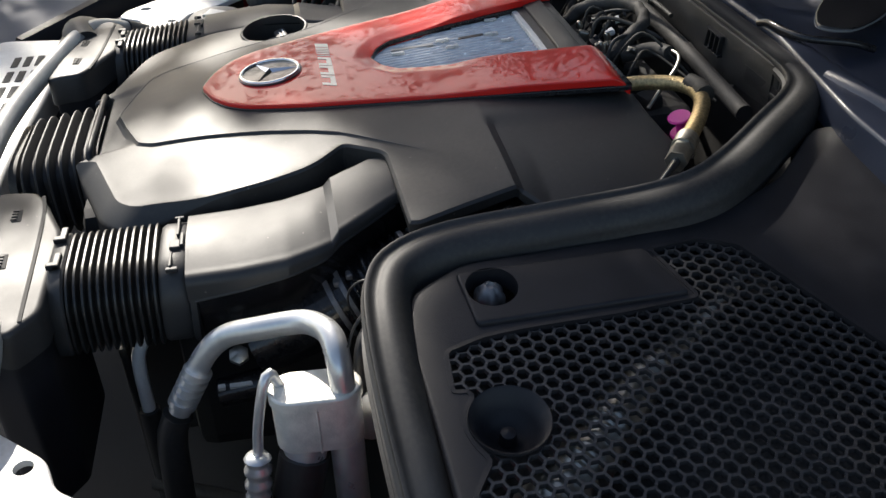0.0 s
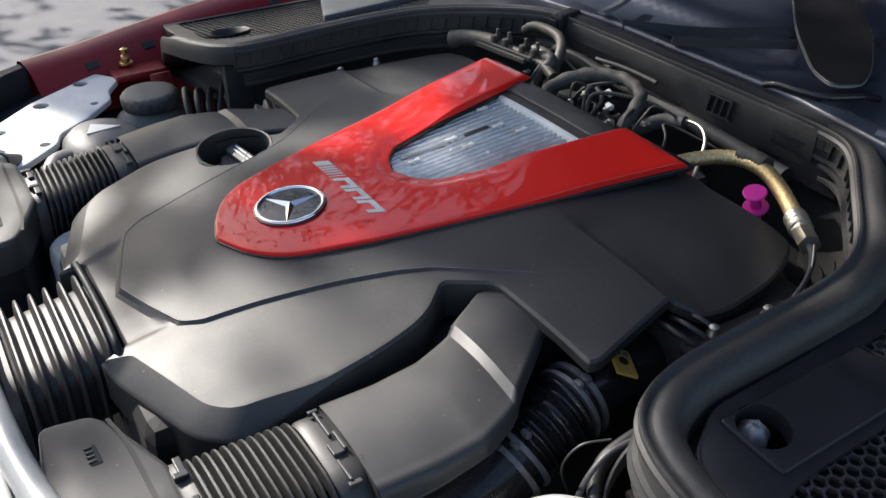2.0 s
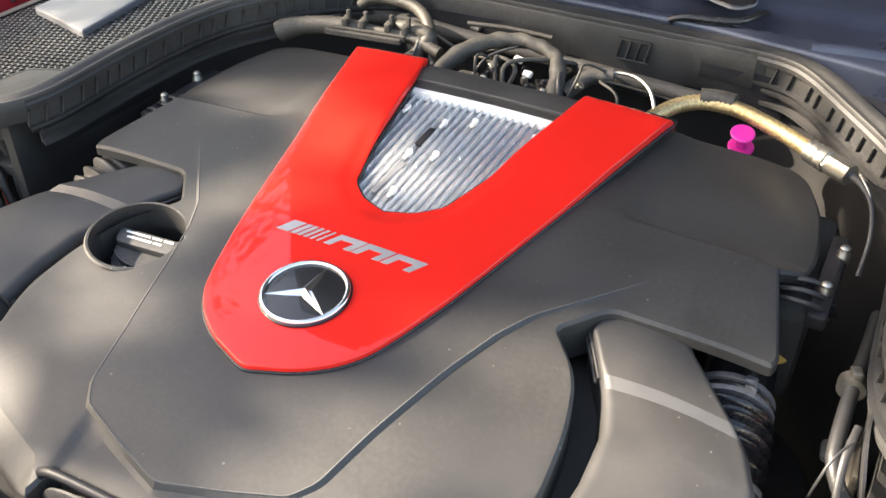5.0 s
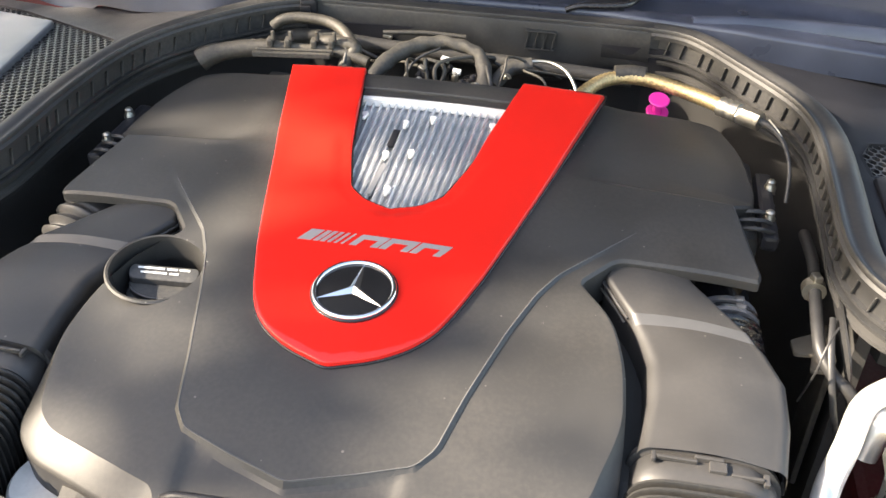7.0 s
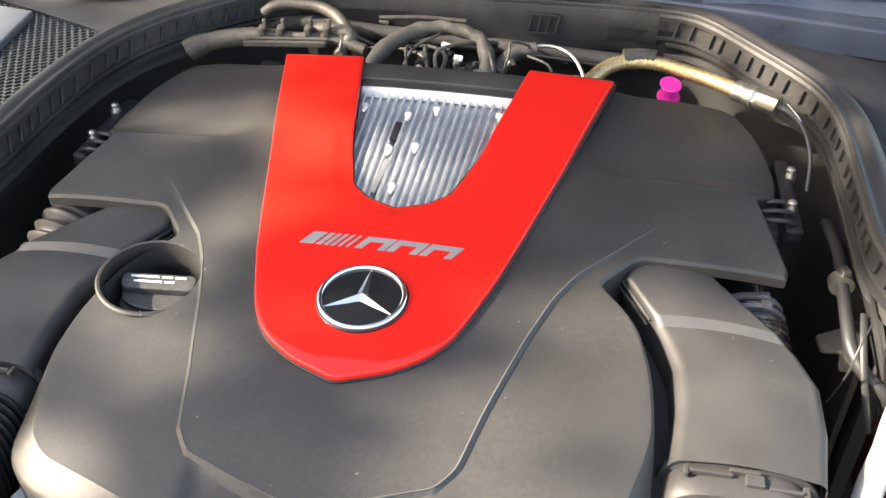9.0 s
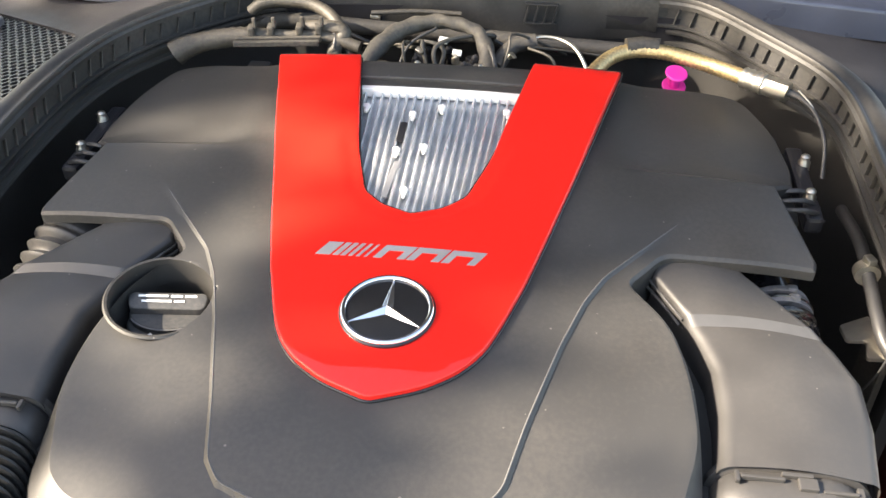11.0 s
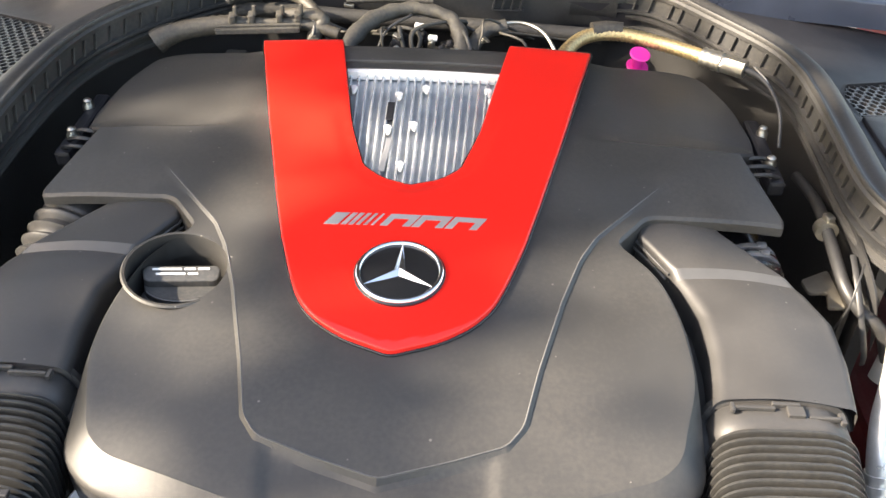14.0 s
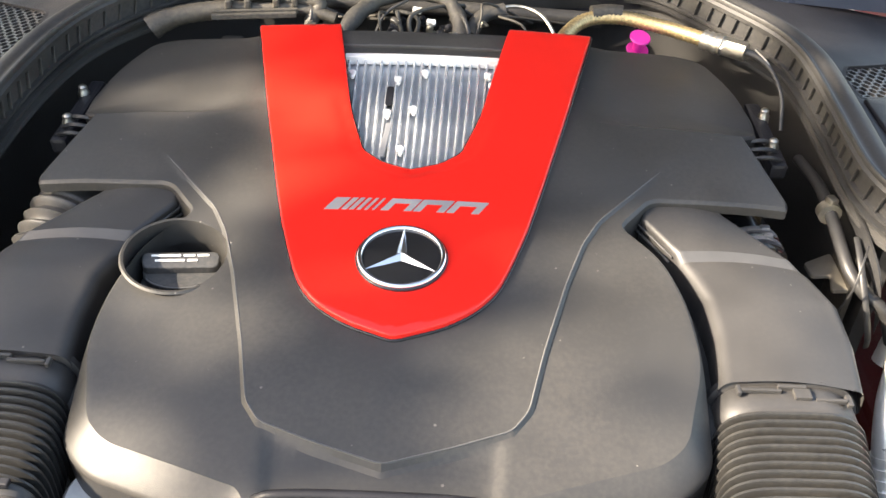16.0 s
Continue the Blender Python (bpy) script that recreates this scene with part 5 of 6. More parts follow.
def lamp_bracket(s):
    dy = -0.05 if s > 0 else 0.0
    th = thing("headlamp_bracket", "pale silver headlamp mounting plate with round holes", "bracket", (s * 0.56, -0.1, 0.78), group="headlamp brackets")
    o = rounded([(s * 0.70, -0.03), (s * 0.66, -0.003), (s * 0.62, -0.03), (s * 0.585, -0.035), (s * 0.53, -0.085), (s * 0.50, -0.125), (s * 0.47, -0.135), (s * 0.425, -0.185), (s * 0.425, -0.210), (s * 0.46, -0.212), (s * 0.485, -0.195), (s * 0.515, -0.235), (s * 0.545, -0.225), (s * 0.63, -0.14)], 0.01, 0.004)
    holes = [(0.612, -0.128, 0.011), (0.668, -0.06, 0.011), (0.475, -0.150, 0.0075), (0.545, -0.195, 0.009), (0.435, -0.197, 0.005), (0.58, -0.06, 0.006), (0.51, -0.205, 0.006)]
    hl = [circle(s * x, y, r, 20) for x, y, r in holes[:6]]
    o = [p + Vector((0, dy)) for p in o]
    hl = [[p + Vector((0, dy)) for p in h] for h in hl]
    part("plate", shell("plate", o, lambda x, y: 0.812, holes=hl, step=0.02, bevel=0.002, depth=0.006, turns=2, hole_depth=0.006), M_ZINCPANEL, th)
    o2 = rounded([(s * 0.70, -0.04), (s * 0.66, -0.12), (s * 0.56, -0.25), (s * 0.46, -0.34), (s * 0.44, -0.30), (s * 0.53, -0.23), (s * 0.63, -0.13)], 0.01, 0.01)
    part("lamp_housing", shell("lamp_housing", o2, lambda x, y: 0.797, step=0.02, bevel=0.008, depth=0.12), M_BLACK, th)
    box_part("post", (0.05, 0.05, 0.24), pose(s * 0.53, -0.13 + dy, 0.684), M_BLACK, th, 0.006)


engine_mass()
charge_cooler()
oil_cap()
for side in (-1, 1):
    intake_duct(side)
    filter_box(side)
    lamp_bracket(side)
centre_bellows()
front_bar()


# ---- left of the engine: tanks ----
def tanks():
    th = thing("coolant_tank", "dark coolant expansion tank with a ribbed black screw cap", "coolant tank", (-0.53, 0.0, 0.7))
    part("tank", lathe_mesh("tank", [(0.05, -0.16), (0.058, -0.15), (0.058, -0.03), (0.05, -0.012), (0.036, -0.004), (0.034, 0.0)], pose(-0.530, 0.008, 0.81), 28), M_TANK, th)
    part("screw_cap", lathe_mesh("screw_cap", [(0.039, 0.0), (0.040, 0.004), (0.040, 0.017), (0.037, 0.021), (0.030, 0.0225), (0.0001, 0.0225)], pose(-0.530, 0.008, 0.812), 72,
         wobble=lambda a, h: 1 + 0.025 * (math.cos(20 * a) > 0.2) * (0.002 < h < 0.02)), M_CAP, th)
    th2 = thing("washer_tank", "grey plastic fluid tank with a pale triangular sticker", "fluid tank", (-0.44, -0.08, 0.7))
    body = part("tank", lathe_mesh("tank", [(0.05, -0.16), (0.062, -0.15), (0.064, -0.06), (0.060, -0.045), (0.063, -0.043), (0.063, -0.032), (0.058, -0.014), (0.046, -0.003), (0.02, 0.002), (0.0001, 0.003)], pose(-0.455, -0.08, 0.822), 36,
         wobble=lambda a, h: 1 + 0.12 * math.cos(2 * a)), M_TANK, th2)
    me = mesh_of("sticker", [(-0.478, -0.088, 0.8255), (-0.448, -0.10, 0.8258), (-0.452, -0.055, 0.8258), (-0.478, -0.088, 0.824), (-0.448, -0.10, 0.824), (-0.452, -0.055, 0.824)], [(0, 1, 2), (0, 3, 4, 1), (1, 4, 5, 2), (2, 5, 3, 0)], False)
    part("sticker", me, M_WHITE, body, "pale triangular sticker")
    neck = tube_mesh("spout", spline([(-0.44, -0.13, 0.80), (-0.41, -0.15, 0.81), (-0.39, -0.165, 0.80)], 0.01), 0.014, 14)
    part("spout", neck, M_TANK, th2)
    for k in range(5):
        w = thing("wire", "dark loose wiring lead beside the coolant tank", "cable", (-0.5, 0.1, 0.8), group="loose leads")
        y = 0.05 + 0.014 * k
        part("lead", tube_mesh("lead", spline([(-0.56 + 0.01 * k, y + 0.03, 0.70), (-0.54 + 0.008 * k, y + 0.02, 0.80 + 0.006 * k), (-0.50 + 0.01 * k, y, 0.835 - 0.004 * k), (-0.45, y - 0.01, 0.80), (-0.43, y, 0.70)], 0.008), 0.004, 8), M_LOOM, w)
    b = thing("white_cap_bottle", "white plastic bottle neck below the front of the cover", "bottle", (-0.185, -0.165, 0.7))
    part("bottle", lathe_mesh("bottle", [(0.034, -0.12), (0.037, -0.11), (0.037, -0.014), (0.0355, -0.003), (0.0325, 0.0), (0.0300, -0.003), (0.026, -0.005), (0.0001, -0.004)], pose(-0.183, -0.168, 0.820, 0, 0, 0), 40), M_WHITE, b)
    box_part("print_bar", (0.014, 0.006, 0.0012), pose(-0.192, -0.160, 0.8160, 0, 0, 20), M_BLACK, b, 0)
    low = thing("front_pulley_cover", "black plastic moulding below the cover front", "engine part", (-0.24, -0.18, 0.7))
    box_part("moulding", (0.10, 0.08, 0.06), pose(-0.25, -0.19, 0.745, 0, 10, 20), M_DUCT, low, 0.02, segments=3)


tanks()


# ---- right of the engine: refrigerant pipes, tubes, brackets ----
def right_side():
    th = thing("refrigerant_pipe", "bright bent aluminium refrigerant pipe with a cast muffler block", "metal pipe", (0.40, 0.0, 0.6))
    up = spline([(x + 0.010, y, z) for x, y, z in ((0.364, -0.106, 0.755), (0.362, -0.090, 0.787), (0.361, -0.074, 0.812), (0.365, -0.056, 0.829), (0.378, -0.028, 0.842), (0.391, 0.004, 0.853), (0.406, 0.018, 0.859), (0.425, 0.027, 0.862), (0.442, 0.030, 0.855), (0.450, 0.031, 0.838), (0.452, 0.031, 0.80), (0.455, 0.032, 0.70), (0.458, 0.032, 0.56))], 0.004)
    part("pipe", tube_mesh("pipe", up, 0.0097, 20), M_ALU, th)
    for k in range(5):
        c, d = Vector((0.3738, -0.103 + 0.0042 * k, 0.762 + 0.0075 * k)), Vector((-0.0005, 0.0022, 0.0042))
        part("ring", tube_mesh("ring", [c, c + d], 0.0125, 18), M_ALU, th)
    part("lower_hose", tube_mesh("lower_hose", spline([(0.3745, -0.108, 0.752), (0.376, -0.118, 0.72), (0.378, -0.125, 0.60)], 0.01), 0.013, 12), M_RUBBER, th, "black rubber hose end")
    def stadium(grow):
        r = 0.0175 + grow
        ends = [(0.456, 0.027, a) for a in range(0, 181, 15)] + [(0.454, -0.006, a) for a in range(180, 361, 15)]
        return [Vector((x + r * math.cos(radians(a)), y + r * math.sin(radians(a)))) for x, y, a in ends]
    muffler = part("muffler", shell("muffler", stadium(0), lambda x, y: 0.826, step=0.008, bevel=0.003, depth=0.042, turns=3), M_ALUDULL, th, "matte cast-metal muffler block")
    part("muffler_lid", shell("muffler_lid", stadium(0.0016), lambda x, y: 0.833, step=0.008, bevel=0.0022, depth=0.007, turns=3), M_ALUDULL, muffler)
    part("muffler_foot", shell("muffler_foot", stadium(-0.001), lambda x, y: 0.781, step=0.008, bevel=0.001, depth=0.006, flare=-0.007, turns=2), M_ALUDULL, muffler)
    part("seam", tube_mesh("seam", [Vector((0.4725, 0.010, 0.831)), Vector((0.4725, 0.010, 0.780))], 0.0012, 6), M_ALUDULL, muffler)
    part("outlet", tube_mesh("outlet", spline([(0.458, 0.030, 0.782), (0.462, 0.030, 0.74), (0.466, 0.031, 0.58)], 0.02), 0.0135, 18), M_ALU, th)
    thin = spline([(0.448, -0.016, 0.832), (0.450, -0.021, 0.846), (0.454, -0.027, 0.838), (0.460, -0.035, 0.806), (0.466, -0.039, 0.776)], 0.004)
    part("thin_pipe", tube_mesh("thin_pipe", thin, 0.0042, 10), M_ALU, th)
    part("fitting", tube_mesh("fitting", spline([(0.466, -0.039, 0.781), (0.473, -0.043, 0.742)], 0.003), 0.0085, 14, ripple=lambda l, a: 0.0022 * (math.sin(l * 520) > 0)), M_ALU, th)
    h1 = thing("coolant_hose", "black rubber hose running down beside the muffler", "hose", (0.43, -0.05, 0.6), group="bay hoses")
    part("hose", tube_mesh("hose", spline([(0.473, -0.043, 0.746), (0.478, -0.048, 0.68), (0.486, -0.053, 0.59)], 0.01), 0.011, 14), M_RUBBER, h1)
    h2 = thing("coolant_hose", "thick black rubber hose beneath the muffler", "hose", (0.42, -0.01, 0.6), group="bay hoses")
    part("hose", tube_mesh("hose", spline([(0.458, -0.004, 0.768), (0.472, -0.018, 0.71), (0.49, -0.031, 0.60)], 0.01), 0.02, 16), M_RUBBER, h2)
    part("sleeve", tube_mesh("sleeve", spline([(0.452, 0.002, 0.788), (0.459, -0.005, 0.761)], 0.004), 0.017, 16), M_ALU, h2)
    h3 = thing("charge_pipe_elbow", "pale metal pipe elbow behind the muffler", "metal pipe", (0.40, 0.08, 0.8))
    part("elbow", tube_mesh("elbow", spline([(0.43, 0.05, 0.76), (0.438, 0.058, 0.788), (0.455, 0.066, 0.795), (0.49, 0.075, 0.77)], 0.006), 0.014, 16), M_ALU, h3)
    t = thing("side_tube", "dusty bent metal tube with a silver clamp along the bay wall", "metal tube", (0.39, 0.1, 0.8))
    part("tube", tube_mesh("tube", spline([(0.386, 0.26, 0.84), (0.383, 0.19, 0.856), (0.380, 0.145, 0.857), (0.379, 0.10, 0.85), (0.381, 0.076, 0.843), (0.392, 0.060, 0.832), (0.408, 0.050, 0.822), (0.422, 0.046, 0.79)], 0.006), 0.0056, 12), M_RUBBER, t)
    clamp = part("clamp", tube_mesh("clamp", spline([(0.379, 0.150, 0.857), (0.379, 0.140, 0.857)], 0.002), 0.0105, 14), M_STEEL, t)
    box_part("clamp_screw", (0.008, 0.010, 0.008), pose(0.379, 0.146, 0.868, 0, 0, 20), M_STEEL, clamp, 0.0015)
    b = thing("wall_bracket", "pale bare-metal bracket on the inner bay wall", "bracket", (0.39, 0.13, 0.78))
    part("plate", shell("plate", rounded([(0.372, 0.145), (0.396, 0.15), (0.398, 0.095), (0.384, 0.10), (0.388, 0.12), (0.374, 0.125)], 0.003, 0.004), lambda x, y: 0.80 + 0.4 * (x - 0.38), step=0.01, bevel=0.001, depth=0.003, turns=2), M_BARE, b)
    rail = thing("chassis_rail", "red painted chassis rail below the pipes, darkened in colour for shade", "car body", (0.48, 0.1, 0.6))
    box_part("beam", (0.09, 0.40, 0.08), pose(0.505, 0.14, 0.615), M_RAIL, rail, 0.012)
    part("bolt", lathe_mesh("bolt", [(0.009, 0), (0.009, 0.008), (0.005, 0.009), (0.005, 0.016), (0.0001, 0.017)], pose(0.475, 0.085, 0.654), 6), M_STEEL, rail, "bare metal bolt")
    box_part("leg", (0.006, 0.05, 0.16), pose(0.399, 0.12, 0.74), M_HOSE, b, 0.002)
    k = thing("seal_bracket", "dusty painted bracket under the seal", "bracket", (0.40, 0.09, 0.85))
    part("arm", sweep_mesh("arm", spline([(0.394, 0.17, 0.868), (0.394, 0.12, 0.866), (0.396, 0.085, 0.858), (0.402, 0.062, 0.838), (0.410, 0.055, 0.80)], 0.006), [(-0.001, -0.008), (-0.001, 0.008), (0.001, 0.008), (0.001, -0.008)]), M_RUBBER, k)
    part("loop", tube_mesh("loop", spline([(0.389, 0.100, 0.862), (0.386, 0.072, 0.855), (0.389, 0.048, 0.832), (0.397, 0.040, 0.802), (0.405, 0.050, 0.780)], 0.005), 0.0028, 8, squash=0.5), M_RUBBER, k)
    d = thing("throttle_hose", "black corrugated turbo hose with metal clamps beside the duct", "hose", (0.31, 0.13, 0.8))
    for s in (1,):
        path = spline([(0.318, -0.04, 0.775), (0.313, 0.02, 0.792), (0.307, 0.075, 0.815), (0.300, 0.125, 0.827), (0.292, 0.18, 0.824), (0.27, 0.22, 0.81)], 0.0015)
        part("hose", tube_mesh("hose", path, 0.0315, 28, ripple=lambda l, a: (0.0042 * max(-0.6, math.sin(l * 640)) if 0.10 < l < 0.160 else 0.0)), M_GLOSS, d)
        for q in (0.30, 0.34, 0.555, 0.59):
            i = int(q * len(path))
            clamp = part("clamp", tube_mesh("clamp", path[i:i + 4], 0.0345, 28), M_ZINC, d)
            box_part("clamp_screw", (0.009, 0.006, 0.006), Matrix.Translation(path[i] + Vector((0.012, 0, 0.032))), M_ZINC, clamp, 0.002)
        tag = Matrix.Translation((0.3135, 0.1525, 0.8575)) @ pose(0, 0, 0, 4, 24, 66)
        plate = box_part("label_plate", (0.020, 0.032, 0.003), tag, M_LABEL, d, 0.002, "amber warning label")
        part("label_disc", lathe_mesh("label_disc", [(0.0045, 0.0), (0.0045, 0.0022), (0.0001, 0.0022)], tag, 20), M_BLACK, plate)
        box_part("print_bar", (0.006, 0.004, 0.001), tag @ pose(-0.004, 0.0095, 0.0018), M_BLACK, plate, 0)
        box_part("print_bar", (0.005, 0.005, 0.001), tag @ pose(0.004, 0.0095, 0.0018), M_PALE, plate, 0)
    d2 = thing("throttle_hose", "black corrugated turbo hose partly hidden beside the far duct", "hose", (-0.31, 0.13, 0.8))
    path = spline([(-0.325, -0.02, 0.775), (-0.322, 0.04, 0.80), (-0.316, 0.085, 0.828), (-0.306, 0.13, 0.845), (-0.290, 0.175, 0.848)], 0.002)
    part("hose", tube_mesh("hose", path, 0.033, 28, ripple=lambda l, a: (0.0032 * math.sin(l * 560) if 0.085 < l < 0.155 else 0.0)), M_RUBBER, d2)
    w = thing("white_tube", "cream plastic tube stub rising from the dark bay", "tube", (0.28, -0.15, 0.7))
    part("stub", tube_mesh("stub", spline([(0.292, -0.150, 0.66), (0.287, -0.150, 0.735), (0.282, -0.146, 0.757), (0.272, -0.135, 0.772)], 0.005), 0.0065, 12), M_WHITE, w)
    part("sleeve", tube_mesh("sleeve", [Vector((0.296, -0.150, 0.55)), Vector((0.291, -0.150, 0.69))], 0.010, 12), M_RUBBER, w)
    wire = thing("wire", "thin dark lead looping beside the seal corner", "cable", (0.38, 0.04, 0.85))
    part("lead", tube_mesh("lead", spline([(0.37, 0.06, 0.80), (0.372, 0.045, 0.845), (0.378, 0.055, 0.868), (0.388, 0.075, 0.872)], 0.004), 0.0010, 6), M_RUBBER, wire)
    rod = thing("lower_rod", "grey metal rod low in the bay", "rod", (0.35, -0.05, 0.6))
    part("bar", tube_mesh("bar", spline([(0.30, -0.16, 0.60), (0.36, -0.07, 0.62), (0.42, 0.0, 0.63)], 0.03), 0.007, 10), M_LOOM, rod)
    conn = thing("plug_connector", "black plug connector with pale print in the dark bay", "connector", (0.34, -0.05, 0.72))
    part("body", tube_mesh("body", spline([(0.335, -0.075, 0.735), (0.335, -0.03, 0.742)], 0.01), 0.014, 14), M_GLOSS, conn)
    box_part("print_bar", (0.004, 0.02, 0.003), pose(0.344, -0.055, 0.749, 0, 20, 0), M_PRINT, conn, 0)
    box_part("print_bar", (0.004, 0.006, 0.005), pose(0.344, -0.072, 0.749, 0, 20, 0), M_PRINT, conn, 0)
    nut = thing("bay_bolt", "pale bolt head deep in the bay", "bolt", (0.33, -0.05, 0.78))
    part("head", lathe_mesh("head", [(0.009, 0), (0.009, 0.006), (0.006, 0.008), (0.0001, 0.009)], pose(0.345, -0.052, 0.782, 0, 30, 0), 6), M_STEEL, nut)
    stalk = thing("bay_clip", "pale metal clip on a dark stalk in the bay", "clip", (0.25, -0.14, 0.7))
    box_part("clip", (0.02, 0.008, 0.012), pose(0.262, -0.165, 0.745), M_HOSE, stalk, 0.003)
    part("stalk", tube_mesh("stalk", [Vector((0.262, -0.165, 0.52)), Vector((0.262, -0.165, 0.742))], 0.005, 8), M_RUBBER, stalk)


right_side()


# ---- behind the cover: looms, hoses, braided line ----
def rear_looms():
    def hose(points, r, mat, label, name="hose", ripple=None, category="hose"):
        th = thing(name, label, category, points[len(points) // 2])
        part("sleeve", tube_mesh("sleeve", spline(points, 0.004), r, 14, ripple=ripple), mat, th)
        return th
    a = hose([(-0.300, 0.376, 0.906), (-0.288, 0.381, 0.912), (-0.262, 0.388, 0.918), (-0.225, 0.393, 0.922), (-0.18, 0.395, 0.924), (-0.135, 0.40, 0.922), (-0.10, 0.395, 0.915)],
             lambda s: 0.0135 - 0.003 * smoothstep(0.0, 0.15, s) - 0.004 * smoothstep(0.35, 0.6, s), M_HOSE, "dusty grey corrugated wiring hose behind the cover", "loom_hose", lambda l, a: 0.0009 * math.sin(6 * a) * (l < 0.03) + 0.0006 * math.sin(l * 700) * (l < 0.09))
    for x, y in ((-0.215, 0.388), (-0.195, 0.392), (-0.165, 0.397), (-0.145, 0.40)):
        clip = box_part("clip", (0.007, 0.014, 0.010), pose(x, y, 0.932, 0, 0, 10), M_LOOM, a, 0.002)
        box_part("clip_post", (0.004, 0.004, 0.012), pose(x + 0.004, y, 0.940), M_LOOM, clip, 0.001)
    for y in (0.376, 0.366):
        box_part("rail", (0.09, 0.005, 0.006), pose(-0.185, y + 0.008, 0.925, 0, 0, 8), M_LOOM, a, 0.001)
    hose([(-0.235, 0.45, 0.925), (-0.222, 0.452, 0.934), (-0.20, 0.455, 0.937), (-0.165, 0.452, 0.936), (-0.138, 0.435, 0.93), (-0.118, 0.41, 0.915), (-0.108, 0.395, 0.895)], 0.0068, M_HOSE, "bent grey metal coolant tube behind the cover", "coolant_tube", category="metal tube")
    hose([(-0.125, 0.385, 0.885), (-0.128, 0.395, 0.91), (-0.118, 0.405, 0.926), (-0.135, 0.408, 0.93), (-0.16, 0.41, 0.928)], 0.008, M_HOSE, "dusty taped cable bend behind the red trim", "cable_bend", category="cable")
    hose([(-0.092, 0.372, 0.895), (-0.085, 0.39, 0.912), (-0.062, 0.418, 0.925), (-0.03, 0.435, 0.93), (0.0, 0.435, 0.929), (0.022, 0.425, 0.925), (0.034, 0.405, 0.915), (0.038, 0.385, 0.895), (0.038, 0.37, 0.86)],
         lambda s: 0.0084 + 0.0012 * math.sin(s * 9), M_LOOM, "taped black wiring loom arching behind the cover", "loom_hose", lambda l, a: 0.0009 * math.sin(l * 260 + 2 * a))
    hose([(0.045, 0.41, 0.905), (0.07, 0.43, 0.915), (0.10, 0.437, 0.918), (0.125, 0.425, 0.914), (0.14, 0.405, 0.90), (0.145, 0.39, 0.88)], 0.0021, M_STEEL, "thin bare metal line behind the cover", "thin_line", category="metal tube")
    hose([(0.045, 0.395, 0.90), (0.06, 0.425, 0.91), (0.085, 0.434, 0.914)], 0.0085, M_LOOM, "black cable stub behind the cover", "cable", category="cable")
    hose([(-0.30, 0.46, 0.90), (-0.2, 0.477, 0.905), (-0.1, 0.478, 0.90), (0.05, 0.476, 0.895), (0.2, 0.47, 0.89)], 0.009, M_LOOM, "black cable along the firewall", "cable", category="cable")
    r = random.Random(4)
    for k in range(9):
        x, y = r.uniform(-0.055, 0.03), r.uniform(0.365, 0.42)
        c = thing("connector", "small bare-metal and black connector behind the cover", "connector", (x, y, 0.9), group="rear connectors")
        box_part("housing", (r.uniform(0.008, 0.02), r.uniform(0.008, 0.016), 0.05), pose(x, y, 0.878 + r.uniform(0, 0.012), r.uniform(-15, 15), r.uniform(-15, 15), r.uniform(0, 90)), (M_STEEL, M_GLOSS, M_BLACK)[k % 3], c, 0.002)
        part("pin", lathe_mesh("pin", [(0.004, 0), (0.004, 0.006), (0.002, 0.009), (0.0001, 0.0095)], pose(x, y, 0.903 + 0.006 * r.random(), 20, 10, 0), 10), M_STEEL if k % 3 == 0 else M_BLACK, c)
    for k in range(9):
        x = r.uniform(-0.16, 0.16)
        w = thing("wire", "thin dark lead looping behind the cover", "cable", (x, 0.41, 0.9), group="rear leads")
        pts = [(x, 0.372, 0.87), (x + r.uniform(-0.02, 0.02), 0.385 + r.uniform(0, 0.02), 0.912 + r.uniform(0, 0.012)), (x + r.uniform(-0.05, 0.05), 0.42 + r.uniform(-0.01, 0.02), 0.918 + r.uniform(-0.008, 0.012)), (x + r.uniform(-0.08, 0.08), 0.455, 0.89)]
        part("lead", tube_mesh("lead", spline(pts, 0.006), r.uniform(0.0014, 0.0026), 7), (M_RUBBER, M_LOOM, M_HOSE)[k % 3], w)
    for x, y, z, mat in ((-0.012, 0.408, 0.922, M_WHITE), (0.004, 0.396, 0.914, M_PRINT), (-0.035, 0.392, 0.916, M_STEEL), (0.06, 0.40, 0.912, M_STEEL), (-0.125, 0.372, 0.918, M_HOSE)):
        c = thing("cable_clip", "small pale clip among the rear leads", "clip", (x, y, z), group="rear clips")
        box_part("body", (0.010, 0.006, 0.005), pose(x, y, z, 20, 10, 900 * x), mat, c, 0.0012)
        box_part("tongue", (0.004, 0.009, 0.002), pose(x + 0.003, y - 0.004, z + 0.002, 10, 0, 700 * x), mat, c, 0.0006)
    tray = thing("rear_engine_cavity", "black machinery behind the engine cover", "engine part", (0, 0.42, 0.7))
    bm = bmesh.new()
    block(bm, (0.36, 0.10, 0.20), pose(-0.07, 0.415, 0.755), 0.015)
    block(bm, (0.16, 0.10, 0.20), pose(0.185, 0.415, 0.665), 0.015)
    part("casting", bm, M_DARK, tray)
    for k in range(8):
        x = -0.23 + 0.045 * k
        box_part("lug", (0.026, 0.022, 0.02), pose(x, 0.435 + 0.02 * math.sin(7 * k), 0.858, 4 * math.sin(3 * k), 0, 20 * math.sin(k)), M_DARK, tray, 0.004)
    # braided line with a sleeve and end fitting
    th = thing("braided_line", "gold braided flexible line with a silver hex fitting", "braided hose", (0.24, 0.40, 0.9))
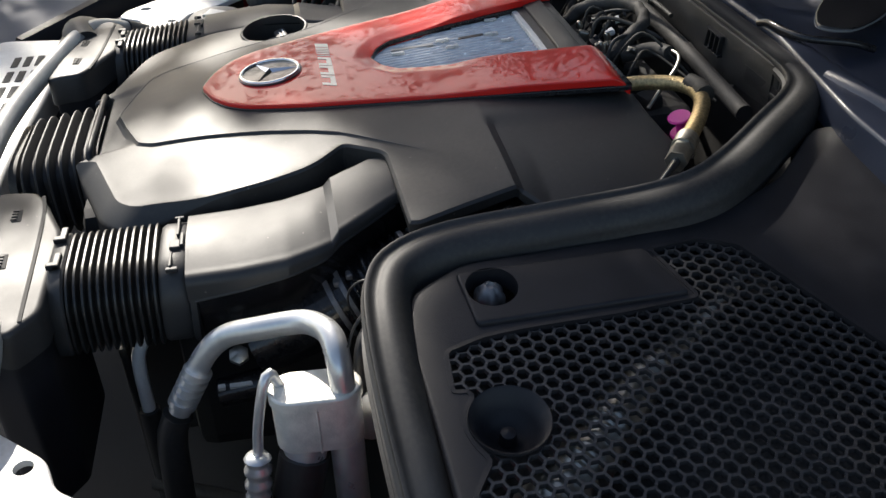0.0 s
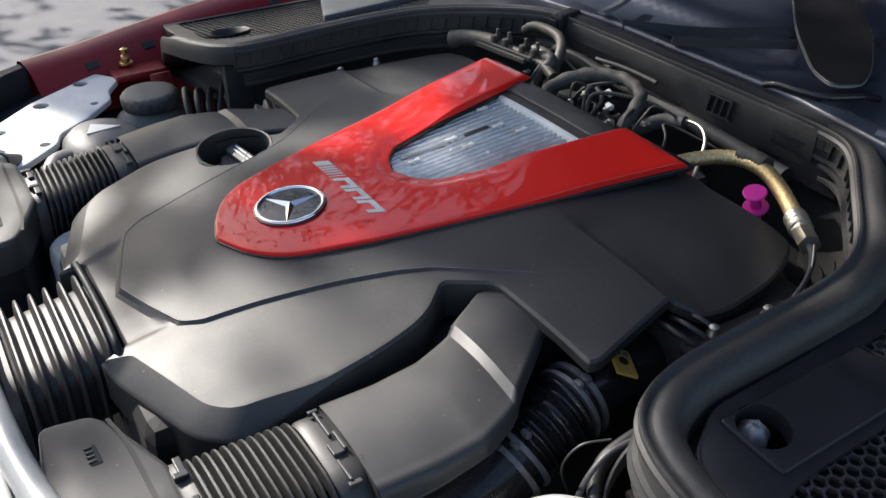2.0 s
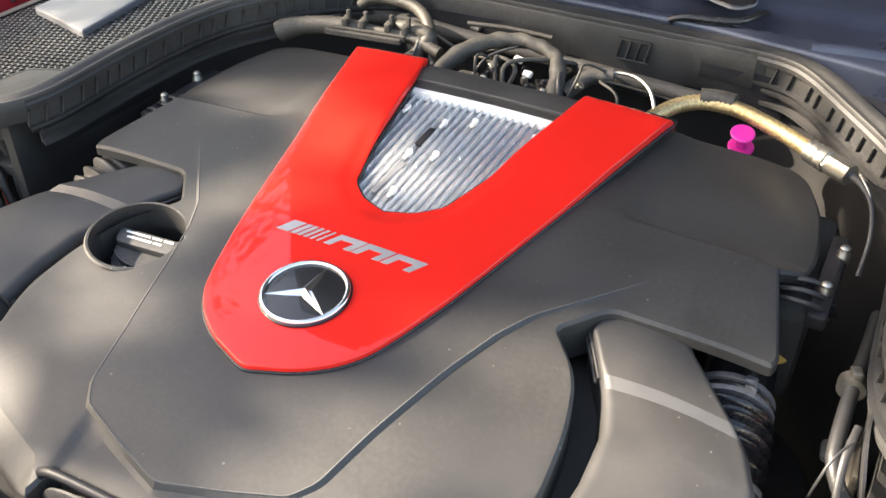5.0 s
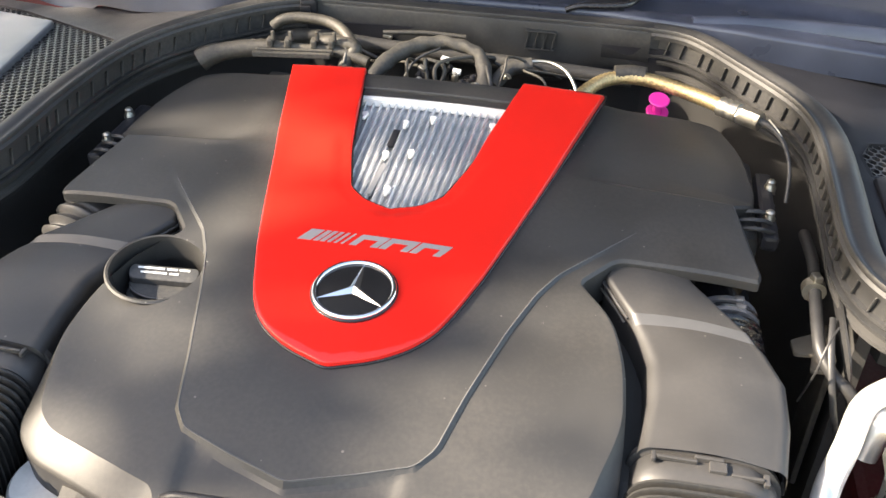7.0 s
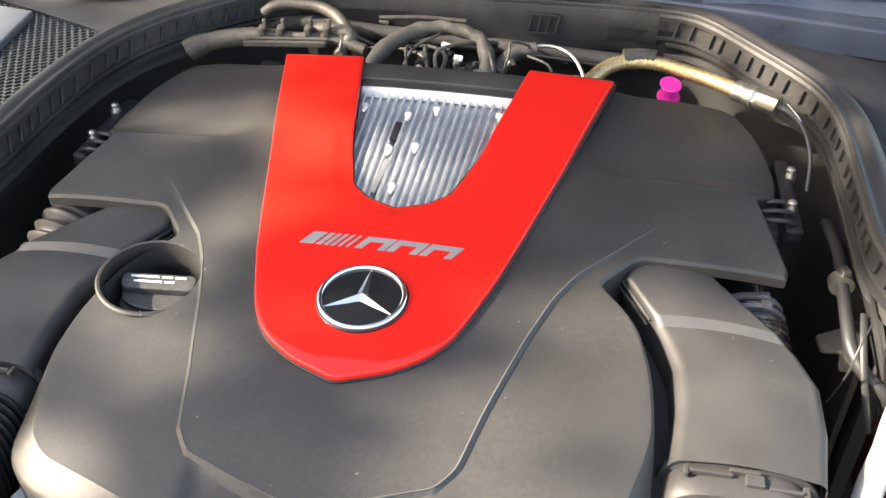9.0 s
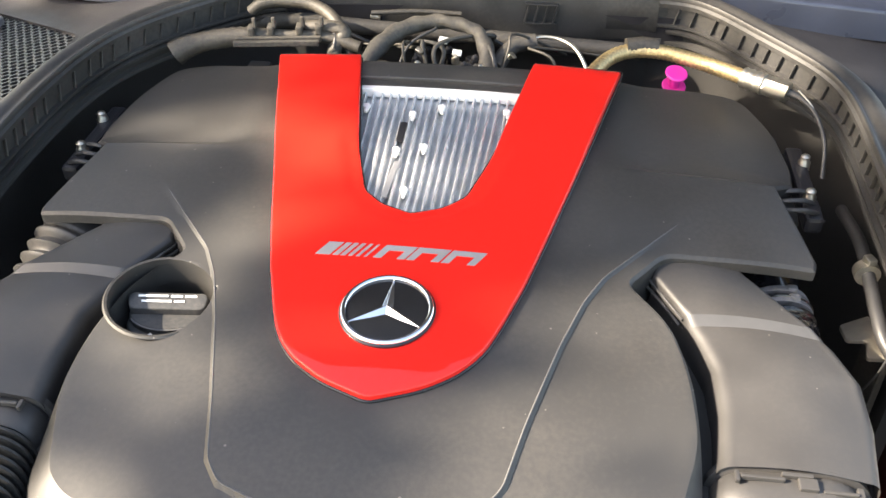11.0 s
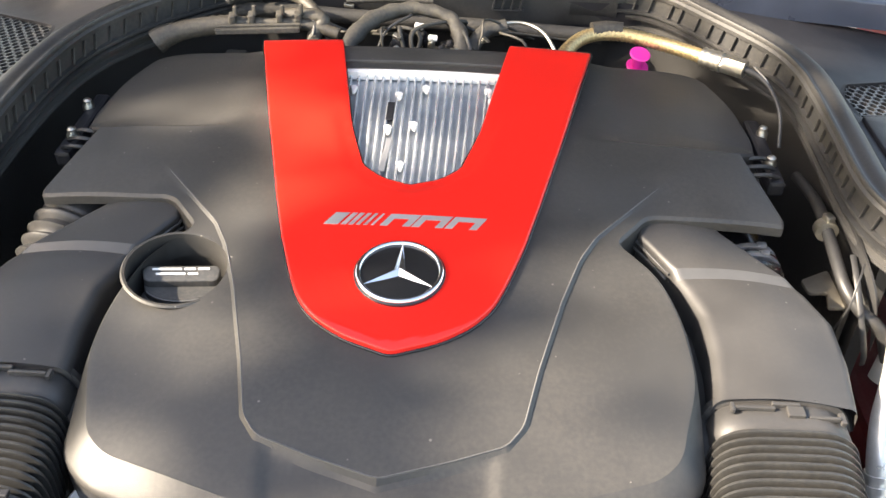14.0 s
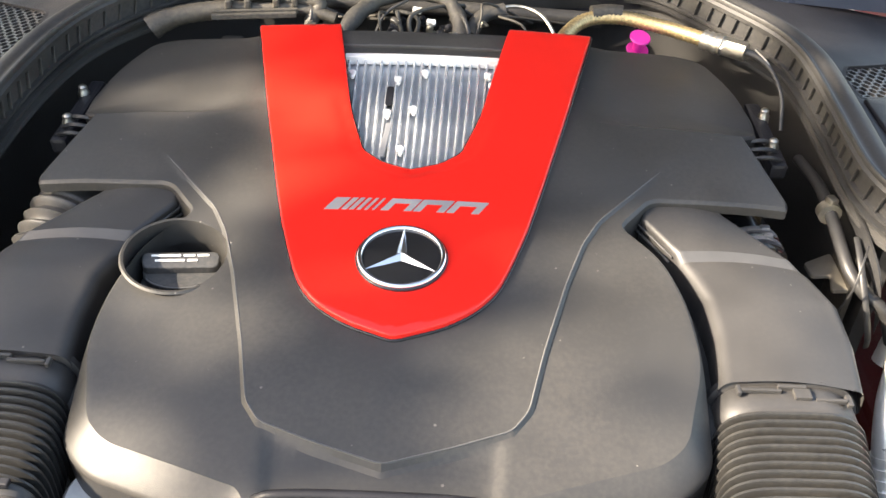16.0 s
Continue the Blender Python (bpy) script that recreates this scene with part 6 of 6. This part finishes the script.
    pts = [(0.135, 0.345, 0.905), (0.150, 0.380, 0.912), (0.168, 0.405, 0.916), (0.190, 0.415, 0.918), (0.218, 0.412, 0.919), (0.246, 0.398, 0.919), (0.275, 0.379, 0.919), (0.298, 0.362, 0.919)]
    full = spline(pts, 0.002)
    part("braid", tube_mesh("braid", full, 0.0076, 16, ripple=lambda l, a: 0.0006 * math.sin(l * 1500) * math.cos(3 * a + l * 300)), M_BRAID, th)
    part("heat_sleeve", tube_mesh("heat_sleeve", spline([(0.180, 0.416, 0.921), (0.197, 0.419, 0.922), (0.214, 0.417, 0.922)], 0.003), 0.0094, 14), M_HOSE, th)
    part("ferrule", tube_mesh("ferrule", spline([(0.293, 0.3655, 0.919), (0.312, 0.352, 0.919)], 0.002), 0.0098, 16, ripple=lambda l, a: 0.001 * (math.sin(l * 900) > 0)), M_STEEL, th)
    part("hex_nut", tube_mesh("hex_nut", spline([(0.312, 0.352, 0.919), (0.333, 0.3375, 0.919)], 0.003), 0.0100, 6), M_STEEL, th)
    part("tail", tube_mesh("tail", spline([(0.333, 0.3375, 0.919), (0.344, 0.328, 0.918), (0.356, 0.310, 0.91), (0.362, 0.285, 0.895), (0.362, 0.265, 0.87)], 0.004), lambda s: 0.0040 - 0.0018 * smoothstep(0, 0.4, s), 10), M_RUBBER, th)
    part("lead", tube_mesh("lead", spline([(0.340, 0.333, 0.9245), (0.352, 0.318, 0.916), (0.361, 0.300, 0.902)], 0.004), 0.0009, 8), M_STEEL, th, "thin pale lead")
    p = thing("pink_plug", "bright pink double-disc plastic plug behind the cover", "plug", (0.231, 0.392, 0.87))
    for y, z, r0 in ((0.3910, 0.8905, 0.0122), (0.3855, 0.9075, 0.0112)):
        part("disc", lathe_mesh("disc", [(0.003, 0), (r0 - 0.002, 0.0003), (r0, 0.0012), (r0 + 0.0004, 0.0024), (r0 - 0.0008, 0.0036), (r0 - 0.004, 0.0034), (0.0001, 0.0036)], pose(0.231, y, z, 18, 6, 0), 28), M_PINK, p)
    part("stem", tube_mesh("stem", [Vector((0.231, 0.396, 0.862)), Vector((0.231, 0.3905, 0.892)), Vector((0.231, 0.3855, 0.909))], lambda l: 0.0052 - 0.001 * math.sin(l * 66), 12), M_PINK, p)
    part("seat", tube_mesh("seat", [Vector((0.226, 0.39, 0.74)), Vector((0.231, 0.394, 0.868))], 0.011, 14), M_BLACK, p)
    # moulded plate hanging from the rear seal, its lower edge in a rounded tab
    h = thing("rear_clip_plate", "black moulded clip plate hanging from the rear seal", "clip plate", (0.09, 0.47, 0.93))
    face = rounded([(-0.185, 0.0), (-0.185, -0.042), (0.03, -0.044), (0.045, -0.050, 0.006), (0.058, -0.066, 0.012), (0.115, -0.070, 0.02), (0.140, -0.050, 0.012), (0.225, -0.046), (0.225, 0.0)], 0.004, 0.006)
    plate = shell("plate", face, lambda x, y: 0.0, step=0.02, bevel=0.0015, depth=0.006, turns=2)
    plate.transform(pose(0, 0.4860, 0.945, 90, 0, 0))
    part("plate", plate, M_SEAL, h)
    rim = [Vector((p.x, 0.4838, 0.945 + p.y)) for p in face if p.y < -0.03 and 0.028 < p.x < 0.15]
    part("tab_rim", tube_mesh("tab_rim", sorted(rim, key=lambda p: p.x), 0.0022, 8), M_SEAL, h)
    for k in range(4):
        box_part("slot_bar", (0.0022, 0.006, 0.022), pose(0.072 + 0.0105 * k, 0.4835, 0.924, 0, 12, 0), M_SEAL, h, 0.0006)
    for z in (0.935, 0.913):
        box_part("slot_rail", (0.036, 0.006, 0.0022), pose(0.0875, 0.4835, z), M_SEAL, h, 0.0006)
    box_part("end_tab", (0.012, 0.006, 0.004), pose(-0.10, 0.482, 0.912, 0, 8, 0), M_STEEL, h, 0.001, "bare metal tab")
    s = thing("firewall_strip", "thin pale metal strip along the firewall", "metal strip", (-0.06, 0.46, 0.93))
    part("strip", tube_mesh("strip", spline([(-0.10, 0.462, 0.925), (-0.05, 0.467, 0.927), (0.0, 0.47, 0.925)], 0.008), 0.003, 8), M_HOSE, s)


rear_looms()


# ---- the tree that shades the car ----
# spots kept sunny by leaving leaves out, and spots shaded by unseen clumps added sunward: x, y, z, radius
SUNLIT = [(-0.185, -0.178, 0.83, 0.035), (0.16, -0.34, 0.815, 0.05), (0.02, -0.35, 0.815, 0.05), (0.152, -0.066, 0.885, 0.030), (0.112, -0.148, 0.868, 0.030), (0.205, -0.05, 0.88, 0.028), (0.17, 0.004, 0.89, 0.018), (0.262, -0.01, 0.87, 0.034), (0.30, -0.06, 0.868, 0.035),
          (0.39, 0.27, 0.93, 0.012), (0.34, 0.40, 0.94, 0.03), (0.40, 0.06, 0.90, 0.025), (0.385, -0.02, 0.845, 0.07), (0.43, -0.01, 0.83, 0.07), (0.42, -0.20, 0.80, 0.06),
          (-0.165, -0.05, 0.89, 0.012), (0.16, -0.165, 0.865, 0.035), (0.215, -0.145, 0.86, 0.03), (0.0, -0.245, 0.85, 0.03), (0.30, -0.10, 0.868, 0.045), (0.27, -0.15, 0.86, 0.03), (0.275, 0.03, 0.88, 0.03), (0.325, 0.01, 0.87, 0.025), (-0.10, -0.31, 0.82, 0.06),
          (0.455, 0.01, 0.83, 0.04), (-0.5, -0.15, 0.81, 0.05), (-0.28, 0.25, 0.90, 0.012), (-0.115, 0.21, 0.91, 0.015), (-0.142, 0.02, 0.88, 0.008)]
SHADED = [(-0.25, -0.238, 0.86, 0.035), (-0.31, -0.22, 0.857, 0.03), (-0.085, -0.168, 0.865, 0.035), (-0.03, -0.15, 0.868, 0.032), (0.035, -0.165, 0.865, 0.028), (0.115, -0.185, 0.862, 0.022), (0.19, -0.155, 0.86, 0.020), (0.262, -0.065, 0.868, 0.020), (0.235, -0.115, 0.865, 0.016), (-0.155, -0.19, 0.855, 0.018), (0.22, -0.265, 0.86, 0.05), (0.165, -0.262, 0.85, 0.04), (0.33, 0.10, 0.85, 0.03), (0.15, 0.335, 0.92, 0.05), (0.25, 0.37, 0.92, 0.06), (0.31, 0.30, 0.91, 0.05), (0.33, 0.20, 0.89, 0.04), (0.20, -0.25, 0.86, 0.04), (0.26, -0.245, 0.86, 0.045), (0.32, -0.23, 0.86, 0.04), (0.19, -0.107, 0.875, 0.014), (0.128, -0.018, 0.89, 0.018), (0.04, -0.128, 0.875, 0.04), (-0.045, -0.085, 0.885, 0.035), (0.0, -0.045, 0.89, 0.045),
          (0.07, -0.02, 0.89, 0.035), (0.0, 0.06, 0.90, 0.06), (-0.08, 0.03, 0.90, 0.04), (0.12, 0.12, 0.905, 0.05), (0.20, 0.14, 0.90, 0.045), (0.12, 0.24, 0.91, 0.06), (0.25, 0.25, 0.90, 0.07), (-0.02, 0.30, 0.92, 0.08), (-0.19, 0.16, 0.90, 0.05), (-0.19, -0.105, 0.875, 0.035), (-0.27, -0.06, 0.87, 0.04), (-0.10, -0.125, 0.875, 0.04),
          (-0.12, -0.03, 0.89, 0.03), (-0.24, 0.04, 0.885, 0.035), (-0.27, 0.09, 0.885, 0.05), (-0.29, 0.02, 0.87, 0.04), (-0.23, 0.10, 0.885, 0.04), (0.06, 0.12, 0.905, 0.04), (-0.29, -0.14, 0.86, 0.05), (-0.30, 0.18, 0.89, 0.04), (-0.24, 0.32, 0.90, 0.05), (-0.33, 0.30, 0.93, 0.05), (-0.38, 0.2, 0.92, 0.05), (-0.72, 0.02, 0.85, 0.10), (-0.68, -0.12, 0.83, 0.08), (-0.78, 0.2, 0.86, 0.12), (-0.60, 0.40, 0.88, 0.12),
          (-0.53, 0.0, 0.83, 0.05), (-0.45, -0.08, 0.82, 0.05), (-0.62, -0.10, 0.81, 0.05), (0.58, 0.2, 0.88, 0.13), (0.55, 0.4, 0.88, 0.12), (0.48, 0.14, 0.90, 0.07), (0.47, 0.25, 0.90, 0.08), (0.44, 0.36, 0.92, 0.07), (0.1, 0.6, 0.95, 0.16)]


def tree():
    """The tree that shades the car; others stand beyond it, turned."""
    th = thing("tree", "leafy street tree casting dappled shade on the car", "tree", (-6.5, -2.3, 0))
    r = random.Random(11)
    trunk = tube_mesh("trunk", spline([(-6.5, -2.3, 0), (-6.45, -2.3, 1.5), (-6.4, -2.1, 3.0), (-6.3, -1.9, 4.9)], 0.2), lambda s: 0.17 - 0.09 * s, 12)
    part("trunk", trunk, M_BARK, th)
    centre = Vector((-6.3, -1.85, 5.45))
    for k in range(12):
        a = k * 2.4
        tip = centre + Vector((math.cos(a) * 1.7, math.sin(a) * 1.7, r.uniform(-0.6, 1.2)))
        start = Vector((-6.4, -2.1, 2.6 + 0.2 * k))
        way = spline([start, start.lerp(tip, 0.5) + Vector((0, 0, 0.4)), tip], 0.15)
        if min((p - Vector((0.1, 0.05, 0.88))).cross(SUN_FROM).length for p in way) > 0.5:
            part("limb", tube_mesh("limb", way, lambda s: 0.07 - 0.055 * s, 7), M_BARK, th)
    vs, fs = [], []
    clumps = []
    r = random.Random(25)
    while len(clumps) < 120:
        d = Vector((r.gauss(0, 1), r.gauss(0, 1), r.gauss(0, 0.8)))
        p = d.normalized() * r.random() ** 0.45
        clumps.append((centre + Vector((p.x * 2.5, p.y * 2.5, p.z * 1.7)), r.uniform(0.22, 0.5)))
    rays = [(Vector(p[:3]), p[3]) for p in SUNLIT]
    # leaf clumps added out of view, each hung sunward of the spot it shades
    low = [(Vector(p[:3]) + SUN_FROM * r.uniform(4.4, 5.6), p[3]) for p in SHADED]
    # further added clumps break up the sunlight on the asphalt
    far = random.Random(8)
    for _ in range(36):
        low.append((Vector((far.uniform(-5.0, -1.8), far.uniform(-1.4, 2.2), 0)) + SUN_FROM * far.uniform(5.0, 7.0), far.uniform(0.24, 0.45)))
    for c, rad in clumps + low:
        for _ in range(30):
            d = Vector((r.gauss(0, 1), r.gauss(0, 1), r.gauss(0, 1))).normalized() * rad * r.random() ** 0.4
            q = Euler((r.uniform(-1, 1), r.uniform(-1, 1), r.uniform(0, 6.3))).to_matrix()
            k = len(vs)
            s = r.uniform(0.05, 0.085) if rad > 0.2 else min(0.06, max(0.022, rad * r.uniform(0.6, 0.9)))
            if any((c + d - p).cross(SUN_FROM).length < w + 0.6 * s for p, w in rays):
                continue
            for x, y, z in ((-1, 0, 0), (0, -0.5, 0.12), (1, 0, 0), (0, 0.5, 0.12)):
                vs.append(c + d + q @ Vector((x * s, y * s, z * s)))
            fs += [(k, k + 1, k + 2), (k, k + 2, k + 3)]
    tagged(part("crown", mesh_of("crown", vs, fs, False), M_LEAF, th), kind="stuff")
    th["group"] = "street trees"
    for x, y, dz, turn in ((-6.0, 3.6, 0.0, 40), (-3.4, 7.6, 0.0, 160), (-8.5, 7.5, 0.0, 310)):
        copy_thing(th, pose(x, y, dz, 0, 0, turn))
    copy_thing(th, pose(-8.6, 1.9, 0.0, 0, 0, 70))
    copy_thing(th, pose(-11.6, 3.6, 0.0, 0, 0, 250))
    copy_thing(th, pose(-10.4, -3.6, 0.0, 0, 0, 200))
    copy_thing(th, pose(-13.5, 6.0, 0.0, 0, 0, 130))


tree()
